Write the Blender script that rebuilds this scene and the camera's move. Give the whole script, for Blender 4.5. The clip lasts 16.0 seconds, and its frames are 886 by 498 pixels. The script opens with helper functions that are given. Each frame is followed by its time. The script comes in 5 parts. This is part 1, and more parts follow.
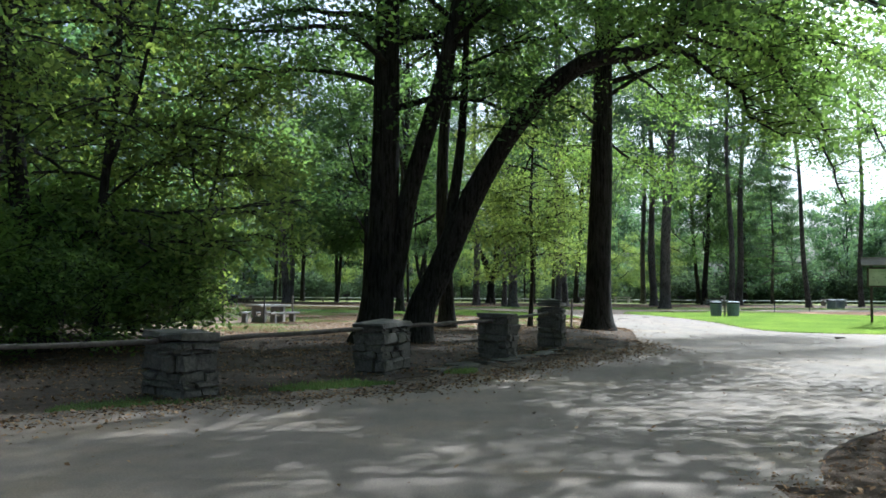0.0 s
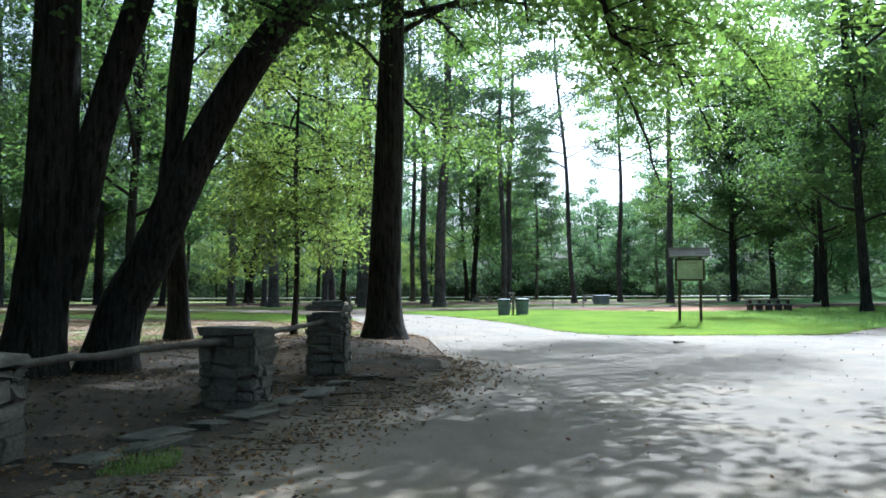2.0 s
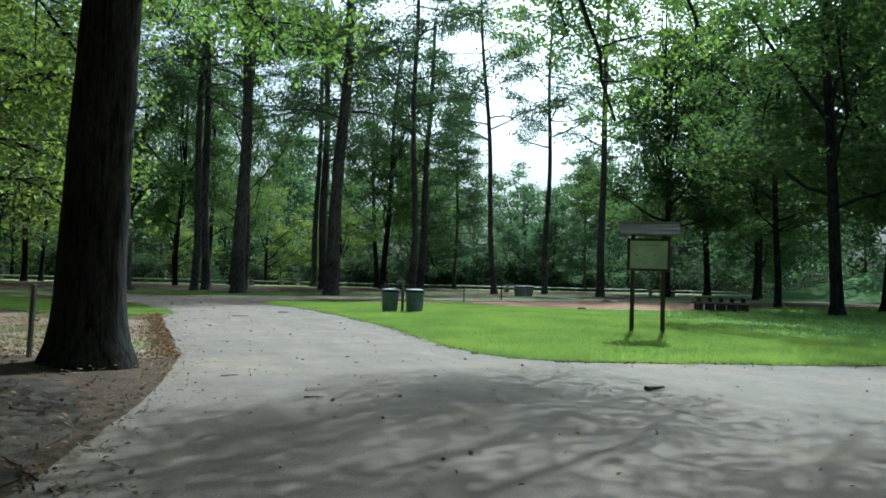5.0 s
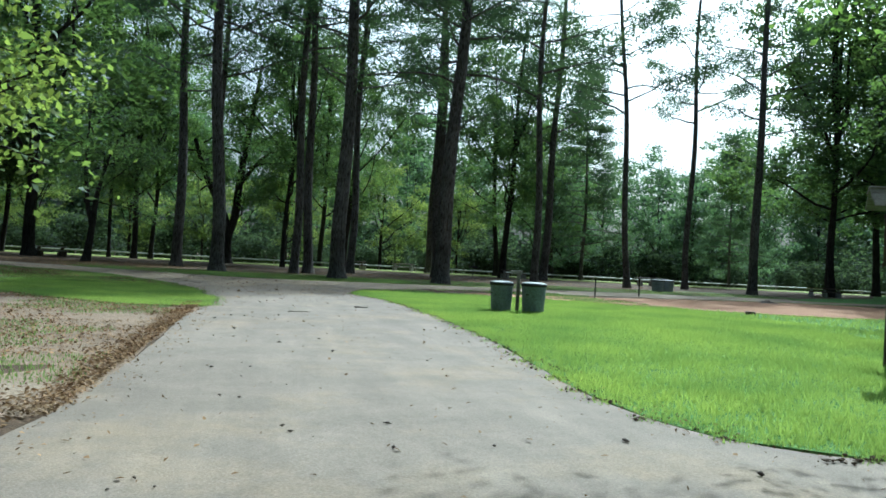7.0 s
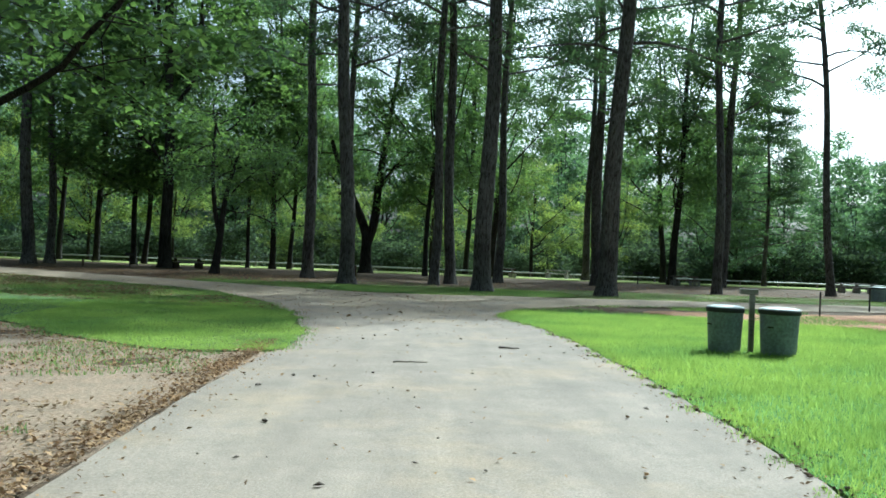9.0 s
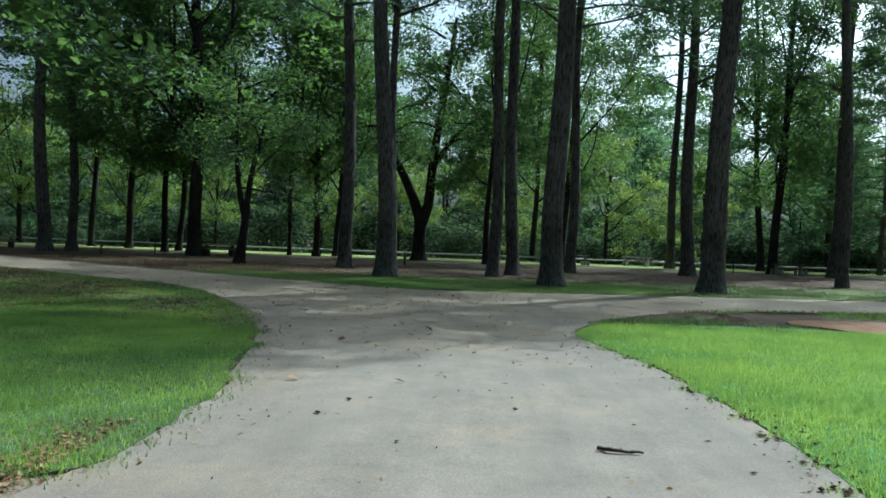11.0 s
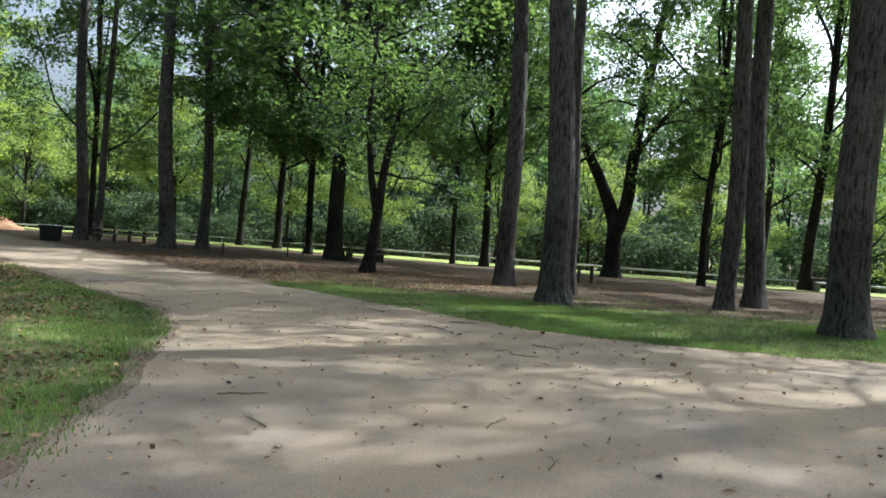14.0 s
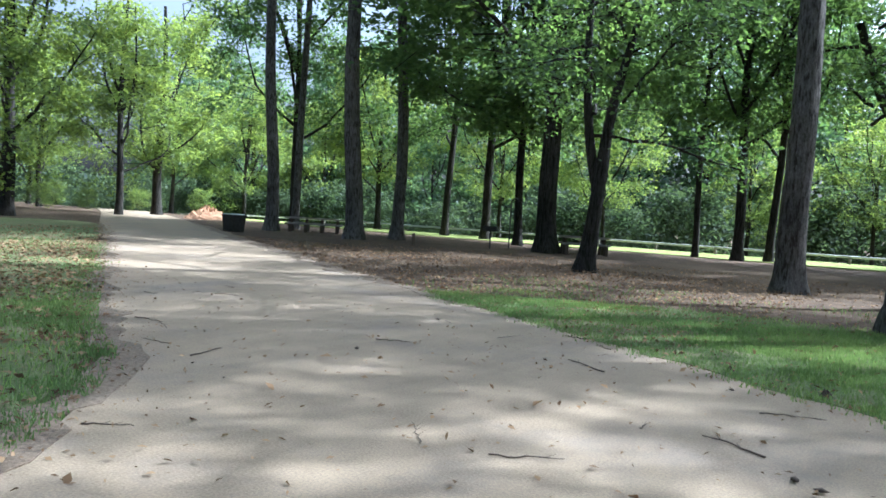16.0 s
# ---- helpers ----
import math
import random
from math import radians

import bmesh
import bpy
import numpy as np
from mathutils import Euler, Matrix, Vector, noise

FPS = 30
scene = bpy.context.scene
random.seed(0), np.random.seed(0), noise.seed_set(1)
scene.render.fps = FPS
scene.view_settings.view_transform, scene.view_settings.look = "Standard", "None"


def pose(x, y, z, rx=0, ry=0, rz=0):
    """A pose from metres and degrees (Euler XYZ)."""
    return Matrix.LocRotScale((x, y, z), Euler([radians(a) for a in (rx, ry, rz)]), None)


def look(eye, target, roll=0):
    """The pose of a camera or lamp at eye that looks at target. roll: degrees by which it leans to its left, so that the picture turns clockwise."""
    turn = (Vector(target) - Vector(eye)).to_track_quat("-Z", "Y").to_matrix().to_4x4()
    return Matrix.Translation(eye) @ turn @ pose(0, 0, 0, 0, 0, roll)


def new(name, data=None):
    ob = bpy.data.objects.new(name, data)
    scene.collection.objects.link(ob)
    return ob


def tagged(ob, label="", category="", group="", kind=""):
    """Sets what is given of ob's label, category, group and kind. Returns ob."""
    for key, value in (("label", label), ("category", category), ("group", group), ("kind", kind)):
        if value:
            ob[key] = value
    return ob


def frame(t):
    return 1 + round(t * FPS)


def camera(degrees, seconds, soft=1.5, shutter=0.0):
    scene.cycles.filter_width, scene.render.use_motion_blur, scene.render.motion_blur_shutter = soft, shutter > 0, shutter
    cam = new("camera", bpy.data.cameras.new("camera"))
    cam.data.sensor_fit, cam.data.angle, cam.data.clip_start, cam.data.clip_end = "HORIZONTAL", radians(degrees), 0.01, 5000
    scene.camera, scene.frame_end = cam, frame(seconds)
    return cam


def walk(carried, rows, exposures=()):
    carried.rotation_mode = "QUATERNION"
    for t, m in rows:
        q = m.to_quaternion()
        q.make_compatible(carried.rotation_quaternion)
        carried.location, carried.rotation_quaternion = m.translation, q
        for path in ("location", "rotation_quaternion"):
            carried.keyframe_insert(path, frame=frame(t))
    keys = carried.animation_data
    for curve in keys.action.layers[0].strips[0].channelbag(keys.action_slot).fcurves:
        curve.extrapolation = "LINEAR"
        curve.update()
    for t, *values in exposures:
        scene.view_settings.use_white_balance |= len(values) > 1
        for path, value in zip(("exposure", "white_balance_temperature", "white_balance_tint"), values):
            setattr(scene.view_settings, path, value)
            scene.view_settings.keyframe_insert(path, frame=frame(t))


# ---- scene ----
from mathutils import geometry

cam = camera(57.9, 16.0, 1.65)
PATH = [
    (0, (0.0, 0.0, 1.414), (-0.002, 1.997, 1.518), 0.4),
    (0.5, (-0.087, 1.947, 1.386), (0.039, 3.941, 1.473), -0.4),
    (1, (0.006, 3.875, 1.377), (0.31, 5.85, 1.475), -0.6),
    (1.5, (0.31, 5.655, 1.389), (0.741, 7.605, 1.491), 0.1),
    (2, (0.749, 7.226, 1.381), (1.325, 9.138, 1.482), -0.1),
    (2.5, (1.421, 8.768, 1.377), (2.167, 10.621, 1.471), 0.4),
    (3, (2.254, 10.337, 1.396), (3.075, 12.158, 1.48), 1.4),
    (3.2, (2.603, 10.896, 1.4), (3.415, 12.722, 1.484), 2.0),
    (5.5, (6.59, 17.932, 1.428), (7.303, 19.8, 1.488), 1.7),
    (6, (7.255, 19.577, 1.441), (7.863, 21.482, 1.475), 3.9),
    (6.5, (7.812, 21.208, 1.436), (8.334, 23.138, 1.454), 3.9),
    (7, (8.26, 22.746, 1.439), (8.713, 24.694, 1.464), 3.2),
    (7.5, (8.608, 24.452, 1.456), (8.97, 26.418, 1.487), 2.6),
    (8, (8.821, 26.262, 1.505), (9.066, 28.247, 1.528), 2.9),
    (8.5, (9.018, 28.031, 1.559), (9.166, 30.025, 1.583), 2.6),
    (11, (9.828, 37.354, 1.661), (9.746, 39.353, 1.635), 2.1),
    (11.5, (9.881, 39.374, 1.667), (9.735, 41.368, 1.635), 2.0),
    (12, (9.942, 41.358, 1.654), (9.767, 43.35, 1.634), 1.9),
    (12.5, (9.92, 43.278, 1.641), (9.705, 45.267, 1.643), 2.3),
    (13, (9.738, 45.261, 1.603), (9.43, 47.237, 1.62), 2.7),
    (13.5, (9.474, 47.219, 1.562), (9.035, 49.17, 1.57), 3.7),
    (14, (9.139, 49.111, 1.519), (8.581, 51.031, 1.493), 4.0),
    (14.5, (8.585, 50.984, 1.465), (7.903, 52.863, 1.398), 4.0),
    (15, (7.869, 52.99, 1.403), (7.061, 54.816, 1.297), 4.5),
    (15.5, (7.128, 54.889, 1.372), (6.201, 56.658, 1.256), 3.6),
    (16, (6.405, 56.643, 1.411), (5.343, 58.336, 1.323), 3.4),
]
EXPOSURES = [(0.0, 1.1, 4980, 3), (1.5, 1.3, 4820, 3), (2.5, 1.0, 4750, 0), (5.0, 0.2, 4850, -6), (6.5, 0.5, 4850, -7), (7.5, 0.45, 4850, -7), (8.0, 0.5, 4850, -8), (8.5, 0.9, 4950, -10), (11.0, 0.4, 4800, -9), (12.0, 0.6, 4800, -9), (12.5, 0.9, 4850, -7), (13.0, 0.45, 5100, -3), (13.5, 1.15, 5400, 5), (14.0, 1.35, 5400, 5), (15.0, 1.7, 5050, 5), (16.0, 1.9, 4850, 6)]
walk(cam, [(t, look(eye, target, roll)) for t, eye, target, roll in PATH], EXPOSURES)

# ---------------------------------------------------------------- light
SUN_AZ, SUN_EL = radians(40), radians(43)
world = bpy.data.worlds.new("sky")
scene.world = world
world.use_nodes = True
wt = world.node_tree
sky = wt.nodes.new("ShaderNodeTexSky")
sky.sky_type, sky.sun_disc = "NISHITA", False
sky.sun_elevation, sky.sun_rotation = SUN_EL, SUN_AZ
sky.air_density, sky.dust_density, sky.ozone_density = 1.0, 9.0, 1.0
wt.nodes["Background"].inputs[1].default_value = 0.13
grey = wt.nodes.new("ShaderNodeRGBToBW")
haze = wt.nodes.new("ShaderNodeMix")
haze.data_type = "RGBA"
haze.inputs[0].default_value = 0.55
wt.links.new(sky.outputs[0], grey.inputs[0])
wt.links.new(sky.outputs[0], haze.inputs[6])
wt.links.new(grey.outputs[0], haze.inputs[7])
wt.links.new(haze.outputs[2], wt.nodes["Background"].inputs[0])
sun_way = Vector((math.sin(SUN_AZ) * math.cos(SUN_EL), math.cos(SUN_AZ) * math.cos(SUN_EL), math.sin(SUN_EL)))
sun = new("sun", bpy.data.lights.new("sun", "SUN"))
sun.data.energy, sun.data.angle, sun.data.color = 5.0, radians(0.6), (1.0, 0.93, 0.82)
sun.matrix_world = look(sun_way * 80, (0, 0, 0))


# ---------------------------------------------------------------- materials
def mat(name):
    m = bpy.data.materials.new(name)
    m.use_nodes = True
    return m, m.node_tree, m.node_tree.nodes["Principled BSDF"]


def noise_tex(nt, scale, detail=4.0, rough=0.55, vec=None):
    n = nt.nodes.new("ShaderNodeTexNoise")
    n.inputs["Scale"].default_value, n.inputs["Detail"].default_value, n.inputs["Roughness"].default_value = scale, detail, rough
    if vec is not None:
        nt.links.new(vec, n.inputs["Vector"])
    return n


def ramp(nt, src, stops):
    r = nt.nodes.new("ShaderNodeValToRGB")
    els = r.color_ramp.elements
    while len(els) < len(stops):
        els.new(0.5)
    for e, (p, c) in zip(els, stops):
        e.position, e.color = p, (*c, 1)
    nt.links.new(src, r.inputs[0])
    return r


def mixc(nt, fac, a, b, kind="MIX"):
    x = nt.nodes.new("ShaderNodeMix")
    x.data_type, x.blend_type = "RGBA", kind
    for sock, v in ((x.inputs[0], fac), (x.inputs[6], a), (x.inputs[7], b)):
        if isinstance(v, (int, float)):
            sock.default_value = v
        elif isinstance(v, tuple):
            sock.default_value = (*v, 1)
        else:
            nt.links.new(v, sock)
    return x.outputs[2]


def coords(nt, scale=(1, 1, 1), kind="Object"):
    c = nt.nodes.new("ShaderNodeTexCoord")
    mp = nt.nodes.new("ShaderNodeMapping")
    mp.inputs["Scale"].default_value = scale
    nt.links.new(c.outputs[kind], mp.inputs[0])
    return mp.outputs[0]


def bump(nt, bsdf, src, strength, dist):
    b = nt.nodes.new("ShaderNodeBump")
    b.inputs["Strength"].default_value, b.inputs["Distance"].default_value = strength, dist
    nt.links.new(src, b.inputs["Height"])
    nt.links.new(b.outputs[0], bsdf.inputs["Normal"])


def surface(name, dark, light, scale, rough=0.85, bump_d=0.01, fine=8.0, stretch=(1, 1, 1), metal=0.0, strength=0.6):
    """A plain weathered surface: two scales of noise in colour and relief."""
    m, nt, b = mat(name)
    v = coords(nt, stretch)
    big, small = noise_tex(nt, scale, 4, 0.6, v), noise_tex(nt, scale * fine, 5, 0.65, v)
    c1 = ramp(nt, big.outputs[0], [(0.3, dark), (0.7, light)])
    c2 = ramp(nt, small.outputs[0], [(0.25, (0.55, 0.55, 0.55)), (0.75, (1.25, 1.25, 1.25))])
    nt.links.new(mixc(nt, 1.0, c1.outputs[0], c2.outputs[0], "MULTIPLY"), b.inputs["Base Color"])
    b.inputs["Roughness"].default_value, b.inputs["Metallic"].default_value = rough, metal
    b.inputs["Specular IOR Level"].default_value = 0.25
    bump(nt, b, small.outputs[0], strength, bump_d)
    return m


def bark(name, dark, light, ridge=9.0, tall=0.2):
    """Furrowed bark: ridges drawn out along the trunk, scaly and grainy."""
    m, nt, b = mat(name)
    v = coords(nt, (ridge, ridge, ridge * tall))
    furrow = noise_tex(nt, 1.0, 5, 0.62, v)
    scale_n = noise_tex(nt, 2.6, 4, 0.6, coords(nt, (ridge, ridge, ridge * tall * 1.8)))
    fine = noise_tex(nt, 34, 5, 0.7, coords(nt, (1, 1, 0.5)))
    patch = noise_tex(nt, 0.7, 3, 0.5, coords(nt))
    crack = ramp(nt, furrow.outputs[0], [(0.38, (0.22, 0.21, 0.20)), (0.47, (0.75, 0.75, 0.75)), (0.62, (1.15, 1.15, 1.15))])
    flake = ramp(nt, scale_n.outputs[0], [(0.36, (0.6, 0.6, 0.6)), (0.6, (1.15, 1.15, 1.15))])
    base = ramp(nt, patch.outputs[0], [(0.3, dark), (0.72, light)])
    grain = ramp(nt, fine.outputs[0], [(0.25, (0.6, 0.6, 0.6)), (0.75, (1.25, 1.25, 1.25))])
    c = mixc(nt, 0.9, base.outputs[0], crack.outputs[0], "MULTIPLY")
    c = mixc(nt, 0.8, c, flake.outputs[0], "MULTIPLY")
    nt.links.new(mixc(nt, 0.8, c, grain.outputs[0], "MULTIPLY"), b.inputs["Base Color"])
    b.inputs["Roughness"].default_value = 0.95
    b.inputs["Specular IOR Level"].default_value = 0.1
    h = mixc(nt, 0.35, furrow.outputs["Color"], scale_n.outputs["Color"])
    bump(nt, b, h, 0.9, 0.05)
    return m


def leaf(name, dark, light, glow, share=0.5, gloss=0.025):
    """Thin leaves: reflect, let light through, and shine a little; every leaf with a shade of its own."""
    m = bpy.data.materials.new(name)
    m.use_nodes = True
    nt = m.node_tree
    nt.nodes.clear()
    out = nt.nodes.new("ShaderNodeOutputMaterial")
    geo = nt.nodes.new("ShaderNodeNewGeometry")
    patch = noise_tex(nt, 0.45, 2, 0.5, coords(nt))
    c = ramp(nt, geo.outputs["Random Per Island"], [(0.0, dark), (1.0, light)]).outputs[0]
    tone = ramp(nt, patch.outputs[0], [(0.3, (0.75, 0.8, 0.8)), (0.7, (1.25, 1.15, 1.0))]).outputs[0]
    c = mixc(nt, 1.0, c, tone, "MULTIPLY")
    d = nt.nodes.new("ShaderNodeBsdfDiffuse")
    t = nt.nodes.new("ShaderNodeBsdfTranslucent")
    g = nt.nodes.new("ShaderNodeBsdfGlossy")
    g.inputs["Roughness"].default_value = 0.55
    g.inputs["Color"].default_value = (0.8, 0.85, 0.9, 1)
    nt.links.new(c, d.inputs[0])
    gl = ramp(nt, geo.outputs["Random Per Island"], [(0.0, tuple(0.7 * k for k in glow)), (1.0, glow)]).outputs[0]
    nt.links.new(mixc(nt, 1.0, gl, tone, "MULTIPLY"), t.inputs[0])
    m1, m2 = nt.nodes.new("ShaderNodeMixShader"), nt.nodes.new("ShaderNodeMixShader")
    m1.inputs[0].default_value, m2.inputs[0].default_value = share, gloss
    nt.links.new(d.outputs[0], m1.inputs[1])
    nt.links.new(t.outputs[0], m1.inputs[2])
    nt.links.new(m1.outputs[0], m2.inputs[1])
    nt.links.new(g.outputs[0], m2.inputs[2])
    nt.links.new(m2.outputs[0], out.inputs[0])
    return m


LEAF_OAK = leaf("oak_leaf", (0.028, 0.060, 0.024), (0.069, 0.115, 0.038), (0.325, 0.49, 0.085))
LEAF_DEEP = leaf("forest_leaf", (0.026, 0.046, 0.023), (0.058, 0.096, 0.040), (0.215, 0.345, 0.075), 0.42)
LEAF_BRIGHT = leaf("young_leaf", (0.045, 0.085, 0.030), (0.105, 0.15, 0.045), (0.35, 0.46, 0.08), 0.5)
NEEDLE = leaf("pine_needle", (0.031, 0.060, 0.033), (0.068, 0.108, 0.055), (0.15, 0.24, 0.085), 0.38)
# paler, bluer forest leaf for far trees: distance haze mixed into the colour
LEAF_HAZED = leaf("hazed_distant_leaf", (0.040, 0.068, 0.042), (0.080, 0.125, 0.070), (0.205, 0.345, 0.12), 0.42)
LEAF_SHRUB = leaf("shrub_leaf", (0.023, 0.037, 0.023), (0.056, 0.076, 0.043), (0.11, 0.16, 0.062), 0.4, 0.008)
GRASS = leaf("grass_blade", (0.135, 0.235, 0.050), (0.215, 0.33, 0.086), (0.43, 0.58, 0.125), 0.45, 0.02)
GRASS_DULL = leaf("shade_grass", (0.083, 0.137, 0.040), (0.18, 0.24, 0.082), (0.27, 0.40, 0.11), 0.42, 0.02)
DRY_LEAF = leaf("dry_leaf", (0.085, 0.052, 0.033), (0.35, 0.24, 0.148), (0.22, 0.14, 0.08), 0.15, 0.0)
BARK_PINE = bark("pine_bark", (0.084, 0.076, 0.069), (0.168, 0.153, 0.138), 15.0, 0.22)
BARK_OAK = bark("oak_bark", (0.028, 0.026, 0.023), (0.060, 0.054, 0.047), 17.0, 0.11)


def pavement_material():
    m, nt, b = mat("worn_pavement")
    v = coords(nt)
    big, mid, grit = noise_tex(nt, 0.12, 4, 0.6, v), noise_tex(nt, 1.3, 5, 0.65, v), noise_tex(nt, 60, 3, 0.7, v)
    sand = noise_tex(nt, 0.45, 6, 0.7, v)
    sep = nt.nodes.new("ShaderNodeSeparateXYZ")
    nt.links.new(v, sep.inputs[0])
    far = nt.nodes.new("ShaderNodeMapRange")
    for k, val in ((1, 48.0), (2, 60.0), (3, 0.0), (4, 0.22)):
        far.inputs[k].default_value = val
    nt.links.new(sep.outputs[1], far.inputs[0])
    worn = nt.nodes.new("ShaderNodeMath")
    nt.links.new(sand.outputs[0], worn.inputs[0])
    nt.links.new(far.outputs[0], worn.inputs[1])
    c = ramp(nt, big.outputs[0], [(0.3, (0.186, 0.155, 0.129)), (0.7, (0.244, 0.204, 0.168))]).outputs[0]
    c = mixc(nt, 0.8, c, ramp(nt, mid.outputs[0], [(0.3, (0.78, 0.77, 0.76)), (0.7, (1.12, 1.1, 1.08))]).outputs[0], "MULTIPLY")
    c = mixc(nt, ramp(nt, worn.outputs[0], [(0.5, (0, 0, 0)), (0.72, (0.7, 0.7, 0.7))]).outputs[0], c, (0.295, 0.225, 0.148))
    blot, speck = noise_tex(nt, 5.5, 5, 0.7, v), noise_tex(nt, 21, 4, 0.75, v)
    drag = noise_tex(nt, 0.9, 5, 0.65, coords(nt, (2.6, 0.35, 1)))
    c = mixc(nt, 0.85, c, ramp(nt, blot.outputs[0], [(0.30, (0.88, 0.87, 0.86)), (0.46, (0.99, 0.99, 0.99)), (0.72, (1.05, 1.04, 1.03))]).outputs[0], "MULTIPLY")
    c = mixc(nt, 0.8, c, ramp(nt, speck.outputs[0], [(0.25, (0.62, 0.60, 0.57)), (0.34, (1.0, 1.0, 1.0)), (0.72, (1.03, 1.02, 1.01)), (0.80, (1.2, 1.18, 1.15))]).outputs[0], "MULTIPLY")
    c = mixc(nt, 0.7, c, ramp(nt, drag.outputs[0], [(0.34, (0.84, 0.83, 0.82)), (0.66, (1.10, 1.09, 1.07))]).outputs[0], "MULTIPLY")
    c = mixc(nt, 0.9, c, ramp(nt, grit.outputs[0], [(0.3, (0.66, 0.66, 0.66)), (0.7, (1.28, 1.28, 1.28))]).outputs[0], "MULTIPLY")
    nt.links.new(c, b.inputs["Base Color"])
    b.inputs["Roughness"].default_value = 0.9
    b.inputs["Specular IOR Level"].default_value = 0.2
    bump(nt, b, grit.outputs[0], 0.5, 0.006)
    return m


def soil_material(name, tones, straw):
    """Forest floor: soil under needles and dead leaves."""
    m, nt, b = mat(name)
    v = coords(nt)
    big, mid, fine = noise_tex(nt, 0.18, 4, 0.6, v), noise_tex(nt, 2.2, 6, 0.7, v), noise_tex(nt, 24, 5, 0.75, v)
    c = ramp(nt, big.outputs[0], [(0.3, tones[0]), (0.55, tones[1]), (0.75, tones[2])]).outputs[0]
    c = mixc(nt, ramp(nt, mid.outputs[0], [(0.42, (0, 0, 0)), (0.62, (0.7, 0.7, 0.7))]).outputs[0], c, straw)
    c = mixc(nt, 0.95, c, ramp(nt, fine.outputs[0], [(0.3, (0.45, 0.45, 0.45)), (0.7, (1.45, 1.45, 1.45))]).outputs[0], "MULTIPLY")
    nt.links.new(c, b.inputs["Base Color"])
    b.inputs["Roughness"].default_value = 0.95
    b.inputs["Specular IOR Level"].default_value = 0.1
    bump(nt, b, fine.outputs[0], 0.8, 0.03)
    return m


PAVE = pavement_material()
SOIL = soil_material("forest_floor", ((0.048, 0.034, 0.024), (0.080, 0.057, 0.039), (0.128, 0.095, 0.067)), (0.138, 0.093, 0.059))
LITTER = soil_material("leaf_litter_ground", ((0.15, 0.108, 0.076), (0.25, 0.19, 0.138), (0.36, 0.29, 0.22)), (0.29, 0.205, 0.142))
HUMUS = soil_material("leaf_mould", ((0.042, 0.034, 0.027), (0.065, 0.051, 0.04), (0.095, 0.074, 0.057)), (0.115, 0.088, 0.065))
RED_SOIL = soil_material("red_clay", ((0.24, 0.13, 0.08), (0.30, 0.17, 0.10), (0.36, 0.21, 0.13)), (0.34, 0.20, 0.12))
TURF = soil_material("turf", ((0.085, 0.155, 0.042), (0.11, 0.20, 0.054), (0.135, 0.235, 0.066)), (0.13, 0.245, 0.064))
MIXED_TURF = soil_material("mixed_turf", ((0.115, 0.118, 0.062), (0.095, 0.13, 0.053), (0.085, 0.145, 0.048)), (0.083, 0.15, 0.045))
# yellower, brighter copy of the turf: sunlight put into the colour
SUNLIT_TINT_TURF = soil_material("sunlit_tint_turf", ((0.16, 0.19, 0.055), (0.21, 0.24, 0.07), (0.26, 0.285, 0.085)), (0.25, 0.28, 0.085))
THIN_TURF = soil_material("thin_turf", ((0.18, 0.138, 0.086), (0.145, 0.14, 0.07), (0.105, 0.148, 0.052)), (0.10, 0.158, 0.048))
STONE = surface("field_stone", (0.055, 0.055, 0.044), (0.19, 0.168, 0.14), 2.6, 0.9, 0.02, 9)
MORTAR = surface("mortar", (0.10, 0.095, 0.085), (0.16, 0.15, 0.135), 3, 0.95, 0.02)
CONCRETE = surface("weathered_concrete", (0.22, 0.21, 0.19), (0.36, 0.34, 0.31), 2.0, 0.9, 0.01)
WOOD_DARK = surface("stained_timber", (0.05, 0.036, 0.028), (0.11, 0.08, 0.06), 4.0, 0.8, 0.008, 10, (6, 6, 0.7))
WOOD_GREY = surface("weathered_timber", (0.15, 0.13, 0.115), (0.29, 0.26, 0.23), 4.0, 0.85, 0.008, 10, (0.7, 6, 6))
RAIL_MAT = surface("galvanised_rail", (0.38, 0.38, 0.36), (0.58, 0.58, 0.55), 3.0, 0.6, 0.004, 10, (1, 1, 1), 0.3)
BIN_GREEN = surface("bin_paint", (0.185, 0.20, 0.225), (0.26, 0.277, 0.30), 2.5, 0.55, 0.003)
BIN_LID = surface("bin_lid", (0.30, 0.31, 0.30), (0.50, 0.51, 0.50), 5.0, 0.6, 0.003)
BLACK_IRON = surface("black_iron", (0.018, 0.018, 0.018), (0.045, 0.042, 0.04), 8.0, 0.7, 0.003)
LOG = surface("old_log", (0.085, 0.07, 0.057), (0.19, 0.162, 0.135), 5.0, 0.9, 0.012, 8)
CREAM = surface("map_panel", (0.50, 0.49, 0.41), (0.60, 0.59, 0.51), 0.9, 0.6, 0.001, 2.5)
INK = surface("faded_ink", (0.20, 0.22, 0.17), (0.28, 0.29, 0.22), 20.0, 0.7, 0.001)


# ---------------------------------------------------------------- mesh helpers
def mesh_np(name, verts, faces, material, smooth=False):
    """A mesh from arrays: verts n x 3, faces m x k with one k for all."""
    verts, faces = np.asarray(verts, np.float32), np.asarray(faces, np.int32)
    me = bpy.data.meshes.new(name)
    me.vertices.add(len(verts))
    me.vertices.foreach_set("co", verts.ravel())
    m, k = faces.shape
    me.loops.add(m * k)
    me.loops.foreach_set("vertex_index", faces.ravel())
    me.polygons.add(m)
    me.polygons.foreach_set("loop_start", np.arange(0, m * k, k, dtype=np.int32))
    me.materials.append(material)
    if smooth:
        me.polygons.foreach_set("use_smooth", np.ones(m, bool))
    me.update(calc_edges=True)
    return me


